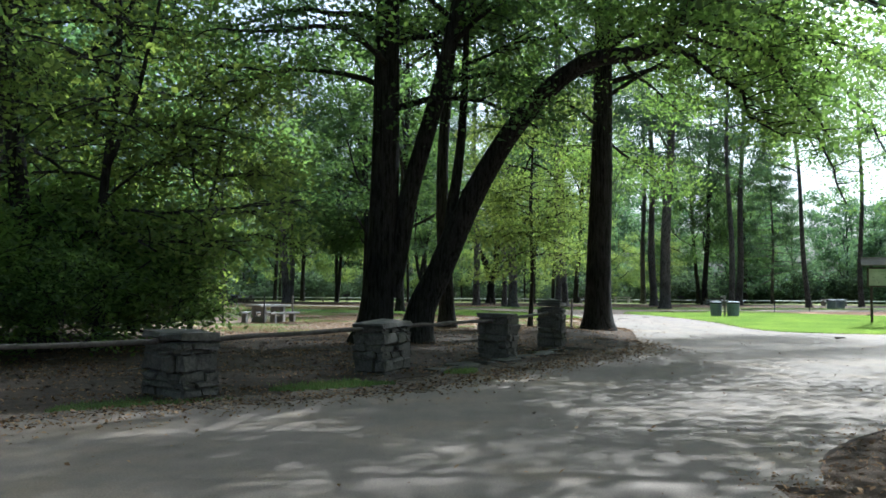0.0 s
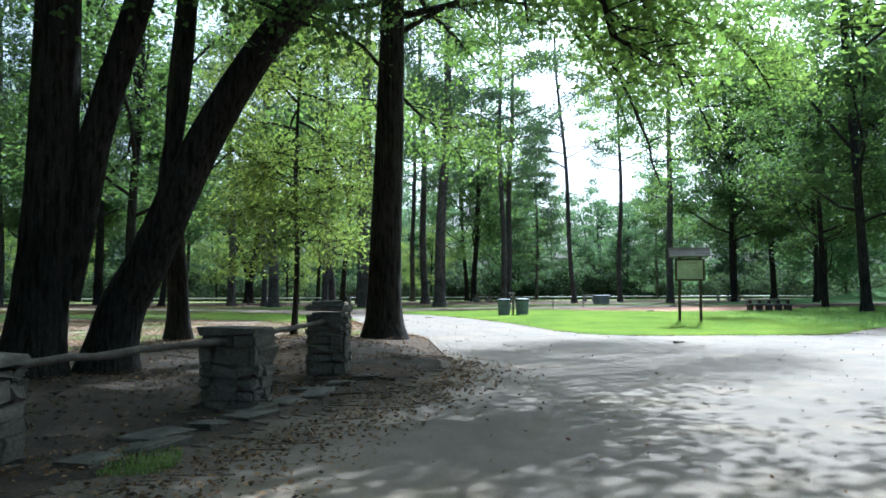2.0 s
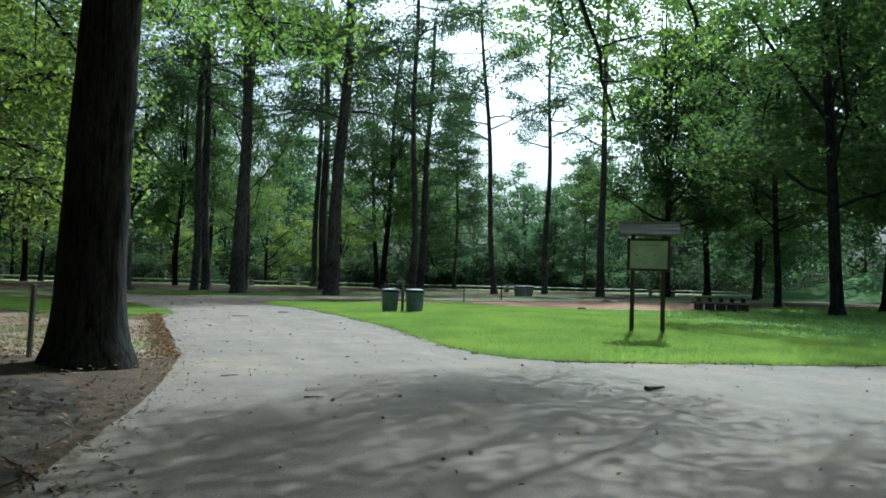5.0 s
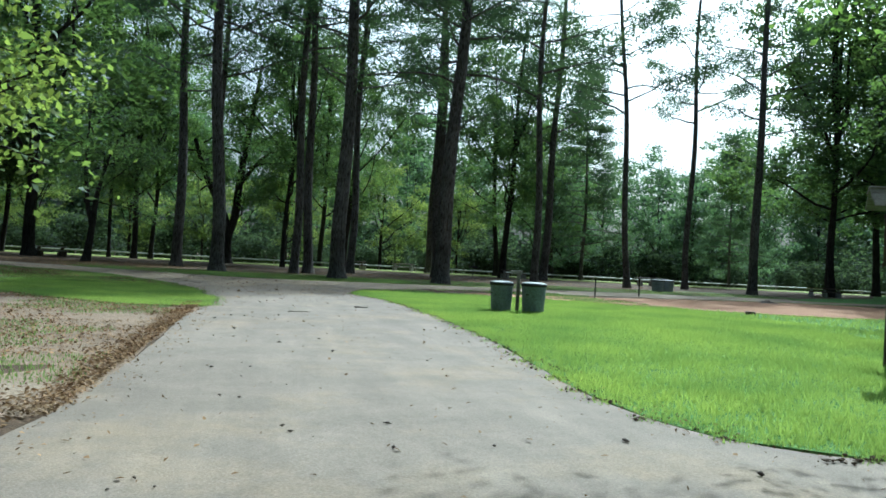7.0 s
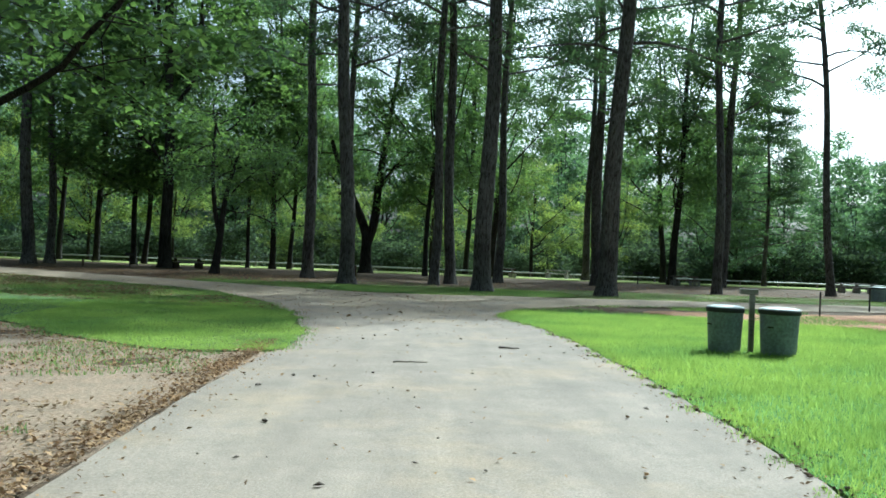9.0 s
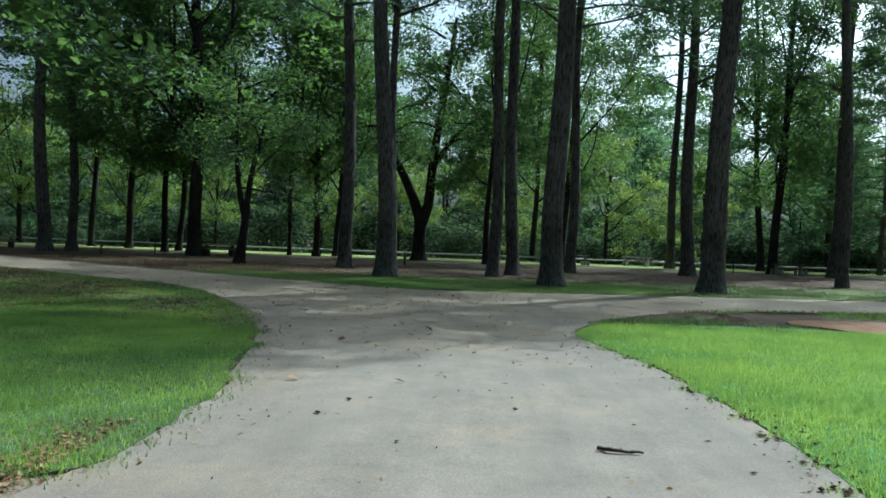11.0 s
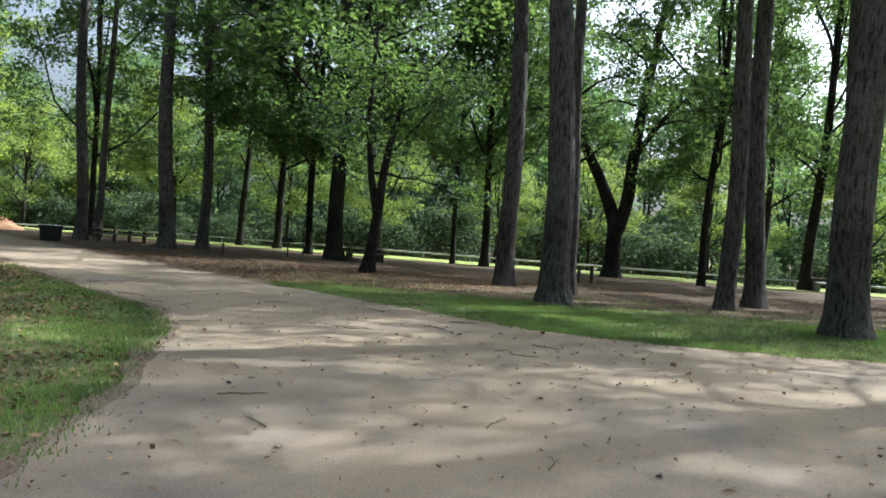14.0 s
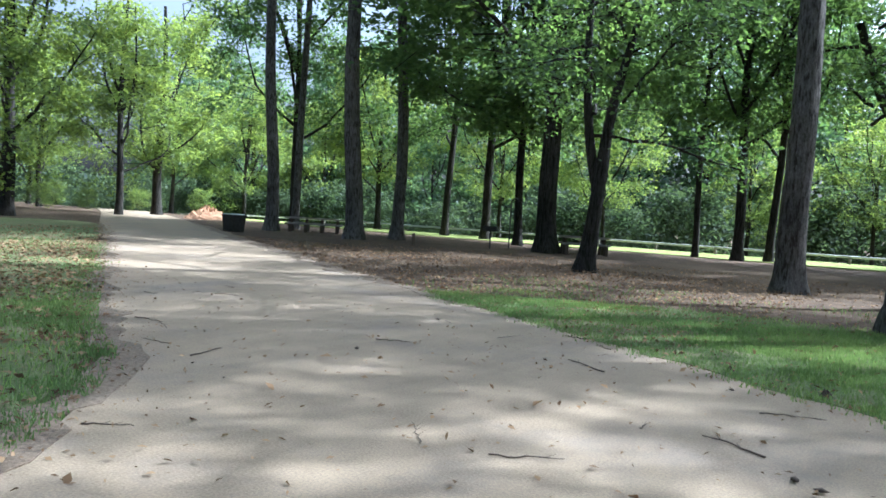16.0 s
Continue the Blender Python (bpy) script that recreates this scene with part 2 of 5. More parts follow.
def from_bm(name, bm, material, smooth=False):
    me = bpy.data.meshes.new(name)
    bmesh.ops.recalc_face_normals(bm, faces=bm.faces)
    bm.to_mesh(me)
    bm.free()
    me.materials.append(material)
    if smooth:
        for p in me.polygons:
            p.use_smooth = True
    return me


def part(name, bm, material, parent, label="", smooth=False):
    ob = new(name, from_bm(name, bm, material, smooth))
    ob.parent = parent
    return tagged(ob, label) if label else ob


def part_data(name, me, parent, m=None, label=""):
    ob = new(name, me)
    ob.parent = parent
    if m is not None:
        ob.matrix_basis = m
    return tagged(ob, label) if label else ob


def thing(name, m, label, category, group="", kind=""):
    ob = new(name)
    ob.matrix_world = m
    ob.empty_display_size = 0.2
    return tagged(ob, label, category, group, kind)


def box(bm, cx, cy, cz, sx, sy, sz, bev=0.0, rot=None):
    r = bmesh.ops.create_cube(bm, size=1.0)
    vs = r["verts"]
    bmesh.ops.scale(bm, vec=(sx, sy, sz), verts=vs)
    if bev:
        es = list({e for v in vs for e in v.link_edges})
        out = bmesh.ops.bevel(bm, geom=es, offset=bev, segments=1, affect="EDGES", profile=0.5)
        vs = list({v for f in out["faces"] for v in f.verts} | {v for v in vs if v.is_valid})
    if rot is not None:
        bmesh.ops.rotate(bm, cent=(0, 0, 0), matrix=rot, verts=vs)
    bmesh.ops.translate(bm, vec=(cx, cy, cz), verts=vs)
    return vs


def tube_np(points, radii, sides, rng=None, rough=0.0):
    """Verts and quads of a tube along points."""
    p, r = np.asarray(points, float), np.asarray(radii, float)
    d = np.gradient(p, axis=0)
    d /= np.linalg.norm(d, axis=1, keepdims=True) + 1e-9
    u = np.cross(d[0], (1.0, 0, 0) if abs(d[0, 2]) > 0.9 else (0, 0, 1.0))
    carried = []
    for q in d:
        u = u - q * (u @ q)
        u = u / (np.linalg.norm(u) + 1e-9)
        carried.append(u)
    u = np.array(carried)
    w = np.cross(d, u)
    a = np.linspace(0, 2 * np.pi, sides, endpoint=False)
    rr = r[:, None] * np.ones(sides)
    if rng is not None and rough:
        rr = rr * (1 + rough * rng.standard_normal(rr.shape))
    v = p[:, None] + rr[..., None] * (np.cos(a)[None, :, None] * u[:, None] + np.sin(a)[None, :, None] * w[:, None])
    n = len(p)
    i = np.arange(n - 1)[:, None] * sides
    j, k = np.arange(sides)[None], (np.arange(sides)[None] + 1) % sides
    f = np.stack([i + j, i + k, i + sides + k, i + sides + j], -1).reshape(-1, 4)
    return v.reshape(-1, 3), f


def join_np(pieces):
    vs, fs, n = [], [], 0
    for v, f in pieces:
        vs.append(v)
        fs.append(f + n)
        n += len(v)
    return np.concatenate(vs), np.concatenate(fs)


def leaves_np(rng, centres, length, width, up=0.6, hang=0.0):
    """Rhombic leaves, a little folded, round the given centres."""
    n = len(centres)
    nn = rng.standard_normal((n, 3))
    nn[:, 2] = nn[:, 2] + up * np.sign(nn[:, 2] + 0.3) * 1.5
    nn /= np.linalg.norm(nn, axis=1, keepdims=True)
    a = np.cross(nn, rng.standard_normal((n, 3)))
    a /= np.linalg.norm(a, axis=1, keepdims=True) + 1e-9
    if hang:
        a[:, 2] -= hang * rng.random(n)
        a /= np.linalg.norm(a, axis=1, keepdims=True) + 1e-9
    b = np.cross(nn, a)
    s = (0.6 + 0.8 * rng.random(n))[:, None]
    le, wi = length * s * 0.5, width * s * 0.5
    fold = nn * wi * 0.35
    v = np.stack([centres - a * le, centres + b * wi + fold - a * le * 0.15, centres + a * le, centres - b * wi + fold - a * le * 0.15], 1)
    return v.reshape(-1, 3), np.arange(4 * n).reshape(n, 4)


def clumps(rng, tips, per, spread, flat=0.5):
    """Points scattered round each tip."""
    tips = np.asarray(tips)
    c = np.repeat(tips, per, 0)
    return c + rng.standard_normal(c.shape) * np.array([spread, spread, spread * flat])


def limb_points(rng, start, az, el, length, bend, wobble=0.06, n=6):
    p, out = np.array(start, float), [np.array(start, float)]
    for i in range(n - 1):
        az += rng.normal(0, wobble * 3)
        el += bend / n + rng.normal(0, wobble * 2)
        p = p + length / (n - 1) * np.array([math.cos(az) * math.cos(el), math.sin(az) * math.cos(el), math.sin(el)])
        out.append(p.copy())
    return np.array(out)


def along(pts, t):
    x = t * (len(pts) - 1)
    i = min(int(x), len(pts) - 2)
    return pts[i] + (x - i) * (pts[i + 1] - pts[i])


def limb_with_twigs(rng, pts, r0, pieces, tips, twigs, twig_len, droop, bare=0.25, thin=0.022, draw=True):
    n = len(pts)
    pieces.append(tube_np(pts, np.linspace(r0, max(thin, r0 * 0.25), n), 6))
    d = pts[-1] - pts[0]
    base = math.atan2(d[1], d[0])
    for k in range(twigs):
        t = bare + (1 - bare) * (k + rng.random()) / twigs
        s = along(pts, t)
        side = 1 if k % 2 else -1
        tw = limb_points(rng, s, base + side * rng.uniform(0.5, 1.3), rng.uniform(-0.25, 0.45), twig_len * rng.uniform(0.6, 1.2) * (1.2 - 0.5 * t), droop, 0.08, 4)
        if draw:
            pieces.append(tube_np(tw, np.linspace(max(thin, r0 * 0.28), 0.010, 4), 3))
        for q in (0.45, 0.75, 1.0):
            tips.append(along(tw, q * 0.999))
    tips.append(pts[-1])


def crown_kind(seed, first, top, count, reach, rise, droop, twigs, twig_len, per, spread, leaf_l, leaf_w, flat=0.5, shape="round", up=0.6, trunk_r=0.2, hang=0.0, bare=0.25, thin_twigs=True):
    """Branch and leaf arrays of a tree whose trunk is the z axis."""
    rng = np.random.default_rng(seed)
    pieces, tips = [], []
    for i in range(count):
        f = (i + rng.random() * 0.8) / count
        z = first + (top - first) * f
        if shape == "round":
            le = reach * (0.45 + 0.55 * math.sin(math.pi * min(1, 0.25 + 0.75 * f))) * rng.uniform(0.75, 1.15)
        elif shape == "cone":
            le = reach * (1.02 - f) * rng.uniform(0.8, 1.15)
        else:
            le = reach * rng.uniform(0.55, 1.1) * (1 - 0.45 * f)
        az = i * 2.399 + rng.normal(0, 0.35)
        pts = limb_points(rng, (0, 0, z), az, rise + rng.normal(0, 0.12) + 0.5 * f * (shape == "round"), le, droop)
        limb_with_twigs(rng, pts, trunk_r * (1.05 - 0.75 * f) * 0.5, pieces, tips, twigs, twig_len, droop * 0.5, bare, 0.022, thin_twigs)
    lv = leaves_np(rng, clumps(rng, tips, per, spread, flat), leaf_l, leaf_w, up, hang)
    return join_np(pieces), lv


def spread_kind(seed, first, top, limbs, reach, subs, sub_len, per, spread, leaf_l, leaf_w, flat=0.6, trunk_r=0.16, hang=0.15):
    """Branch and leaf arrays of a broad crown: a few steep limbs that fork again and again."""
    rng = np.random.default_rng(seed)
    pieces, tips = [], []
    for i in range(limbs):
        f = (i + 0.5 * rng.random()) / limbs
        z = first + (top * 0.55 - first) * f
        el = 0.5 + 0.85 * f + rng.normal(0, 0.1)
        le = (top - z) * rng.uniform(0.75, 1.0) / max(0.5, math.sin(min(el + 0.15, 1.5)))
        le = min(le, reach / max(0.22, math.cos(el)) * rng.uniform(0.95, 1.25))
        pts = limb_points(rng, (0, 0, z), i * 2.399 + rng.normal(0, 0.4), el, le, 0.25, 0.09, 8)
        r0 = trunk_r * rng.uniform(0.55, 0.8)
        pieces.append(tube_np(pts, np.linspace(r0, 0.03, 8), 6))
        for k in range(subs):
            t = 0.18 + 0.82 * (k + rng.random()) / subs
            s = along(pts, min(t, 0.999))
            az = i * 2.399 + rng.uniform(-2.3, 2.3)
            sl = sub_len * rng.uniform(0.6, 1.25) * (1.25 - 0.6 * t)
            sp = limb_points(rng, s, az, rng.uniform(-0.15, 0.55), sl, -0.45, 0.12, 5)
            pieces.append(tube_np(sp[::2], np.linspace(max(0.03, r0 * 0.3), 0.012, 3), 3))
            base = math.atan2(sp[-1][1] - sp[0][1], sp[-1][0] - sp[0][0])
            for q in range(7):
                u = 0.3 + 0.7 * (q + rng.random()) / 7
                o = along(sp, min(u, 0.999))
                a = base + rng.choice([-1, 1]) * rng.uniform(0.4, 1.4)
                d = np.array([math.cos(a), math.sin(a), rng.uniform(-0.45, 0.25)]) * sl * 0.3 * rng.uniform(0.5, 1.2)
                tips += [o + d * 0.5, o + d]
            tips.append(sp[-1])
    lv = leaves_np(rng, clumps(rng, tips, per, spread, flat), leaf_l, leaf_w, 0.5, hang)
    return join_np(pieces), lv


def trunk_mesh(rng, dia, height, top_share, sides=14, rings=26, flare=0.45, sway=0.12, ridges=0.035):
    z = height * np.linspace(0, 1, rings) ** 1.35
    x = sway * np.sin(z * 0.35 + rng.uniform(0, 6)) * np.minimum(1, z / 3)
    y = sway * np.sin(z * 0.27 + rng.uniform(0, 6)) * np.minimum(1, z / 3)
    r = dia / 2 * (1 - (1 - top_share) * (z / height)) * 0.9 * (1 + flare * np.exp(-z / 0.35))
    z = z - 0.12 * (np.arange(rings) == 0)
    a = np.linspace(0, 2 * np.pi, sides, endpoint=False)
    lobe = 1 + 0.10 * np.exp(-z / 0.5)[:, None] * np.sin(a * 4 + rng.uniform(0, 6)) + ridges * rng.standard_normal(sides)[None] + 0.02 * rng.standard_normal((rings, sides))
    v = np.stack([x[:, None] + r[:, None] * lobe * np.cos(a), y[:, None] + r[:, None] * lobe * np.sin(a), z[:, None] + 0 * a], -1)
    i = np.arange(rings - 1)[:, None] * sides
    j, k = np.arange(sides)[None], (np.arange(sides)[None] + 1) % sides
    f = np.stack([i + j, i + k, i + sides + k, i + sides + j], -1).reshape(-1, 4)
    return v.reshape(-1, 3), f


# ---------------------------------------------------------------- ground
def smooth01(v, a, b):
    t = np.clip((v - a) / (b - a), 0, 1)
    return t * t * (3 - 2 * t)


def ground_z(x, y):
    x, y = np.asarray(x, float), np.asarray(y, float)
    z = -0.06 * np.clip(y - 105, 0, 7)
    z = z - 1.8 * smooth01(y, 111, 122)
    z = z + 0.30 * np.exp(-(((x - 3.6) / 1.3) ** 2 + ((y - 24.5) / 4.5) ** 2)) + 0.12 * np.exp(-(((x - 5.4) / 1.6) ** 2 + ((y - 28.3) / 1.6) ** 2))
    z = z + 0.16 * np.exp(-(((x - 20) / 8) ** 2 + ((y - 40) / 9) ** 2))
    z = z + 5.0 * smooth01(x + 0.35 * (y - 70), 78, 100) * smooth01(y, 40, 62) * (1 - smooth01(y, 82, 97))
    return z


def ground_sheet():
    xs = np.r_[-2500, -900, -350, -150, np.arange(-80, 131, 1.5), 180, 400, 900, 2500]
    ys = np.r_[-2500, -800, -300, -90, np.arange(-40, 201, 1.5), 220, 450, 1000, 2500]
    X, Y = np.meshgrid(xs, ys)
    rng = np.random.default_rng(3)
    Z = ground_z(X, Y) - 0.03 + 0.012 * rng.standard_normal(X.shape)
    v = np.stack([X, Y, Z], -1).reshape(-1, 3)
    n = len(xs)
    i = np.arange(len(ys) - 1)[:, None] * n + np.arange(n - 1)[None]
    f = np.stack([i, i + 1, i + n + 1, i + n], -1).reshape(-1, 4)
    ob = new("ground", mesh_np("ground", v, f, SOIL, True))
    return tagged(ob, "brown forest floor of soil and pine straw", "ground", kind="structure")


def spline(points, step=0.7, wob=0.0, seed=1, closed=True):
    """Smooth outline through control points, with a little unevenness."""
    rng = np.random.default_rng(seed)
    p = np.asarray(points, float)
    n, out = len(p), []
    for i in range(n if closed else n - 1):
        a, b, c, d = p[(i - 1) % n], p[i], p[(i + 1) % n], p[(i + 2) % n]
        if not closed:
            a, d = p[max(i - 1, 0)], p[min(i + 2, n - 1)]
        k = max(1, int(min(np.linalg.norm(c - b) / step, 40)))
        for t in np.arange(k) / k:
            q = 0.5 * (2 * b + (c - a) * t + (2 * a - 5 * b + 4 * c - d) * t * t + (3 * b - a - 3 * c + d) * t ** 3)
            out.append(q)
    out = np.array(out)
    return out + rng.standard_normal(out.shape) * wob


def inside(px_, py_, poly):
    px_, py_ = np.asarray(px_), np.asarray(py_)
    hit = np.zeros(px_.shape, bool)
    x0, y0 = poly[-1]
    for x1, y1 in poly:
        cross = (y1 > py_) != (y0 > py_)
        with np.errstate(divide="ignore", invalid="ignore"):
            hit ^= cross & (px_ < (x0 - x1) * (py_ - y1) / (y0 - y1 + 1e-12) + x1)
        x0, y0 = x1, y1
    return hit


def sheet(name, outline, z, thick, material, label, category, grid=2.0, follow=True):
    """A flat slab with the given outline: a real step at its edge."""
    lo, hi = outline.min(0), outline.max(0)
    gx, gy = np.meshgrid(np.arange(max(lo[0], -60), min(hi[0], 100), grid), np.arange(max(lo[1], -20), min(hi[1], 120), grid))
    gx, gy = gx.ravel() + 0.01, gy.ravel() + 0.02
    keep = inside(gx, gy, outline)
    pts = [Vector((float(x), float(y))) for x, y in outline] + [Vector((float(x), float(y))) for x, y in zip(gx[keep], gy[keep])]
    n = len(outline)
    cv, _, cf, *_ = geometry.delaunay_2d_cdt(pts, [(i, (i + 1) % n) for i in range(n)], [], 1, 1e-4)
    bm = bmesh.new()
    vs = [bm.verts.new((p[0], p[1], 0)) for p in cv]
    for f in cf:
        bm.faces.new([vs[i] for i in f])
    top = list(bm.faces)
    ext = bmesh.ops.extrude_face_region(bm, geom=top)
    low = [g for g in ext["geom"] if isinstance(g, bmesh.types.BMVert)]
    for v in bm.verts:
        v.co.z = z + (float(ground_z(v.co.x, v.co.y)) if follow else 0)
    for v in low:
        v.co.z -= thick
    ob = new(name, from_bm(name, bm, material))
    return tagged(ob, label, category, kind="structure")


ROAD_LEFT = [(-6, -40), (-5.6, -4), (-6.2, 5.0), (-4.9, 8.4), (-2.9, 10.2), (-1.0, 11.6), (0.3, 13.4), (1.4, 15.2), (3.1, 17.3), (4.6, 19.8), (5.3, 22.0), (6.2, 26.0), (6.7, 29.4), (6.9, 34.4), (6.95, 39.2), (7.2, 44.0), (7.0, 46.6), (6.6, 49.0), (5.9, 51.6), (4.9, 54.2), (3.2, 57.5), (2.0, 59.4), (0.4, 61.0), (-1.6, 62.2), (-5.4, 64.9), (-16, 72.4), (-28, 80.4), (-52, 97), (-75, 112)]
ROAD_BACK = [(-78, 118), (-56, 105), (-34, 90.8), (-12, 75.5), (-2.4, 69.1), (1.3, 66.9), (3.4, 65.6), (5.6, 64.1), (7.6, 63.3), (10.6, 63.3), (15, 64.5), (24, 66.2), (45, 71), (90, 82)]
ROAD_RIGHT = [(91, 76.5), (46, 65.5), (25, 60.8), (17.5, 59.3), (14.6, 57.4), (13.2, 55.8), (12.1, 53.6), (11.7, 52.2), (11.85, 50.6), (12.4, 47.2), (12.5, 42), (12.4, 37), (12.1, 33), (11.95, 30.6), (12.3, 29.0), (13.2, 28.2), (15, 27.7), (17, 27.1), (18.8, 26.8), (20.5, 27.9), (26, 31.0), (38, 37.2), (60, 47.5), (110, 66)]
ROAD_LOW = [(114, 60), (80, 47), (40, 29.5), (24, 21.5), (14, 15.8), (9, 12.3), (5.2, 9.0), (2.9, 6.2), (2.3, 1), (2.5, -40)]
ROAD = spline(ROAD_LEFT + ROAD_BACK + ROAD_RIGHT + ROAD_LOW, 0.4, 0.012, 5)
LAWN = spline([(12.4, 47.2), (12.5, 42), (12.4, 37), (12.1, 33), (11.95, 30.6), (12.3, 29.0), (13.2, 28.2), (15, 27.7), (18.8, 26.8), (20.5, 27.9), (26, 31.0), (38, 37.2), (60, 47.5), (80, 55), (78, 61), (50, 58), (38, 52), (30, 48.8), (24, 50.5), (18.5, 54.2), (15.0, 54.7), (13.0, 54.3), (12.0, 53.2), (11.7, 52.0), (11.85, 50.6)], 0.7, 0.04, 6)
STRIP = spline([(7.18, 42.6), (7.26, 44.6), (7.12, 46.6), (6.68, 49.0), (6.3, 50.3), (5.0, 51.2), (3.0, 51.4), (0, 52.4), (-4, 54.5), (-9, 57.5), (-12, 58), (-11, 53), (-5, 49.5), (0, 47.0), (3.5, 43.6), (5.5, 42.2)], 0.5, 0.10, 7)
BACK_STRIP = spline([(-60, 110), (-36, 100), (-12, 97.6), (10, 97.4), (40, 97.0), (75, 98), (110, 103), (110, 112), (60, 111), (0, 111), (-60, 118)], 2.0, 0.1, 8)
MEADOW = spline([(52, 52), (80, 61), (110, 72), (125, 95), (100, 110), (78, 100), (62, 84), (48, 74), (44, 68), (70, 73), (74, 66)], 2.0, 0.1, 12)
CLAY = spline([(20, 52), (24, 50.0), (31, 49.2), (38, 52.3), (44, 58), (40, 63), (30, 60.5), (22, 57.5), (17, 56.3)], 0.8, 0.1, 9)
# the tongue south of y 29 uses pale litter to paint sunlit ground
VERGE = spline([(6.6, 29.6), (6.85, 34.4), (6.9, 39.2), (7.1, 44.0), (4, 46.2), (1, 49.0), (-5, 50.5), (-14, 47), (-16, 38), (-13, 30), (-9.5, 24.6), (-6.8, 22.4), (-4.6, 24.6), (-2.2, 27.6), (2, 30.2)], 0.7, 0.05, 10)

ground_sheet()
sheet("road", ROAD, 0.0, 0.10, PAVE, "pale worn asphalt drive with sand and fallen debris", "road")
sheet("lawn", LAWN, 0.005, 0.10, TURF, "bright green mown lawn beside the drive", "lawn")
sheet("grass_strip", STRIP, 0.009, 0.10, MIXED_TURF, "green grass corner at the road junction", "lawn")
sheet("back_lawn", BACK_STRIP, 0.012, 0.10, SUNLIT_TINT_TURF, "strip of grass behind the trees with sunlight put into its colour", "lawn")
sheet("meadow", MEADOW, 0.013, 0.10, TURF, "grassy slope in the sun", "lawn")
WEST_VERGE = spline([(6.35, 49.6), (5.85, 51.6), (4.85, 54.2), (3.0, 57.3), (1.8, 59.2), (0.2, 60.8), (-1.8, 62.0), (-5.6, 64.7), (-16, 72.0), (-28, 80.0), (-31, 76), (-22, 65), (-14, 57), (-6, 51.5), (2, 49.6), (5, 49.0)], 0.5, 0.06, 15)
GROVE_EDGE = spline([(-1.2, 68.7), (1.4, 66.75), (3.5, 65.45), (5.7, 63.95), (7.6, 63.2), (10.6, 63.2), (15, 64.4), (24, 66.3), (45, 71.2), (44, 79), (32, 75.5), (22, 73.5), (13, 71.5), (6, 70.5), (2.5, 70.4)], 0.35, 0.07, 16)
sheet("grass_verge", WEST_VERGE, 0.004, 0.10, THIN_TURF, "thin grass mixed with dead leaves at the road bend", "lawn")
sheet("grass_verge", GROVE_EDGE, 0.005, 0.10, THIN_TURF, "thin trodden grass along the edge of the grove", "lawn")
SAND = soil_material("sandy_soil", ((0.15, 0.117, 0.088), (0.20, 0.157, 0.118), (0.26, 0.21, 0.157)), (0.21, 0.155, 0.11))
SHOULDER = soil_material("dirt_shoulder", ((0.115, 0.093, 0.073), (0.155, 0.127, 0.10), (0.205, 0.169, 0.135)), (0.17, 0.135, 0.104))


def margin(line, inner, outer, seed, step=0.3, rough=0.07):
    """A thin uneven tongue of sand along a road edge."""
    p = spline(line, step, 0.0, 1, False)
    rng = np.random.default_rng(seed)
    d = np.gradient(p, axis=0)
    d /= np.linalg.norm(d, axis=1, keepdims=True)
    side = np.c_[-d[:, 1], d[:, 0]]
    k = np.arange(len(p)) * step / 0.3
    wave = 0.6 * np.sin(k * 0.61 + seed) + 0.5 * np.sin(k * 1.37 + 2 * seed) + 0.5 * np.sin(k * 0.21 + 3 * seed)
    ends = np.sin(np.linspace(0, np.pi, len(p))) ** 0.5
    a = p + side * ((inner * (1 + 0.6 * wave) + rng.normal(0, rough, len(p))) * ends)[:, None]
    c = p - side * ((outer * (1 - 0.6 * wave) + rng.normal(0, rough, len(p))) * ends)[:, None]
    return np.concatenate([a[1:-1], c[1:-1][::-1]])


sheet("sand_margin", margin([(5.9, 51.6), (4.9, 54.2), (3.2, 57.5), (2.0, 59.4), (0.4, 61.0), (-1.6, 62.2), (-5.4, 64.9), (-16, 72.4), (-28, 80.4)], 0.24, 0.16, 3), 0.007, 0.05, SAND, "orange sandy margin along the road", "ground")
sheet("sand_margin", margin([(0.5, 67.3), (-2.4, 69.1), (-12, 75.5), (-34, 90.8)], 0.35, 0.25, 5), 0.007, 0.05, SAND, "orange sandy margin along the grove", "ground")
sheet("dirt_shoulder", margin([(-6.2, 4.0), (-6.2, 5.2), (-4.9, 8.4), (-2.9, 10.2), (-1.0, 11.6), (0.3, 13.4), (1.4, 15.2), (3.1, 17.3), (4.6, 19.8), (5.2, 22.0)], 0.25, 0.42, 4, 0.07, 0.13), 0.007, 0.05, SHOULDER, "brown dirt washed over the edge of the drive", "ground")
sheet("clay_patch", CLAY, 0.018, 0.10, RED_SOIL, "bare reddish clay ground at the picnic place", "ground")
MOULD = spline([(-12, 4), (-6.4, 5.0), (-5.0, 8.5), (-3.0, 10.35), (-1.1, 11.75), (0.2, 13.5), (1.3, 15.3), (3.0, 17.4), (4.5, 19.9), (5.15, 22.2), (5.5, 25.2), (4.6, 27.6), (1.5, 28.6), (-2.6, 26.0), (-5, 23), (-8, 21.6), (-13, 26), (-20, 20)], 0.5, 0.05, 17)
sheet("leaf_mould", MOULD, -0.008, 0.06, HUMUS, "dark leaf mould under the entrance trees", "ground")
sheet("leaf_litter", VERGE, -0.014, 0.10, LITTER, "pale ground covered in dry leaves, its south tongue standing in for sunlight", "ground")

# ---------------------------------------------------------------- trees
KINDS = {}


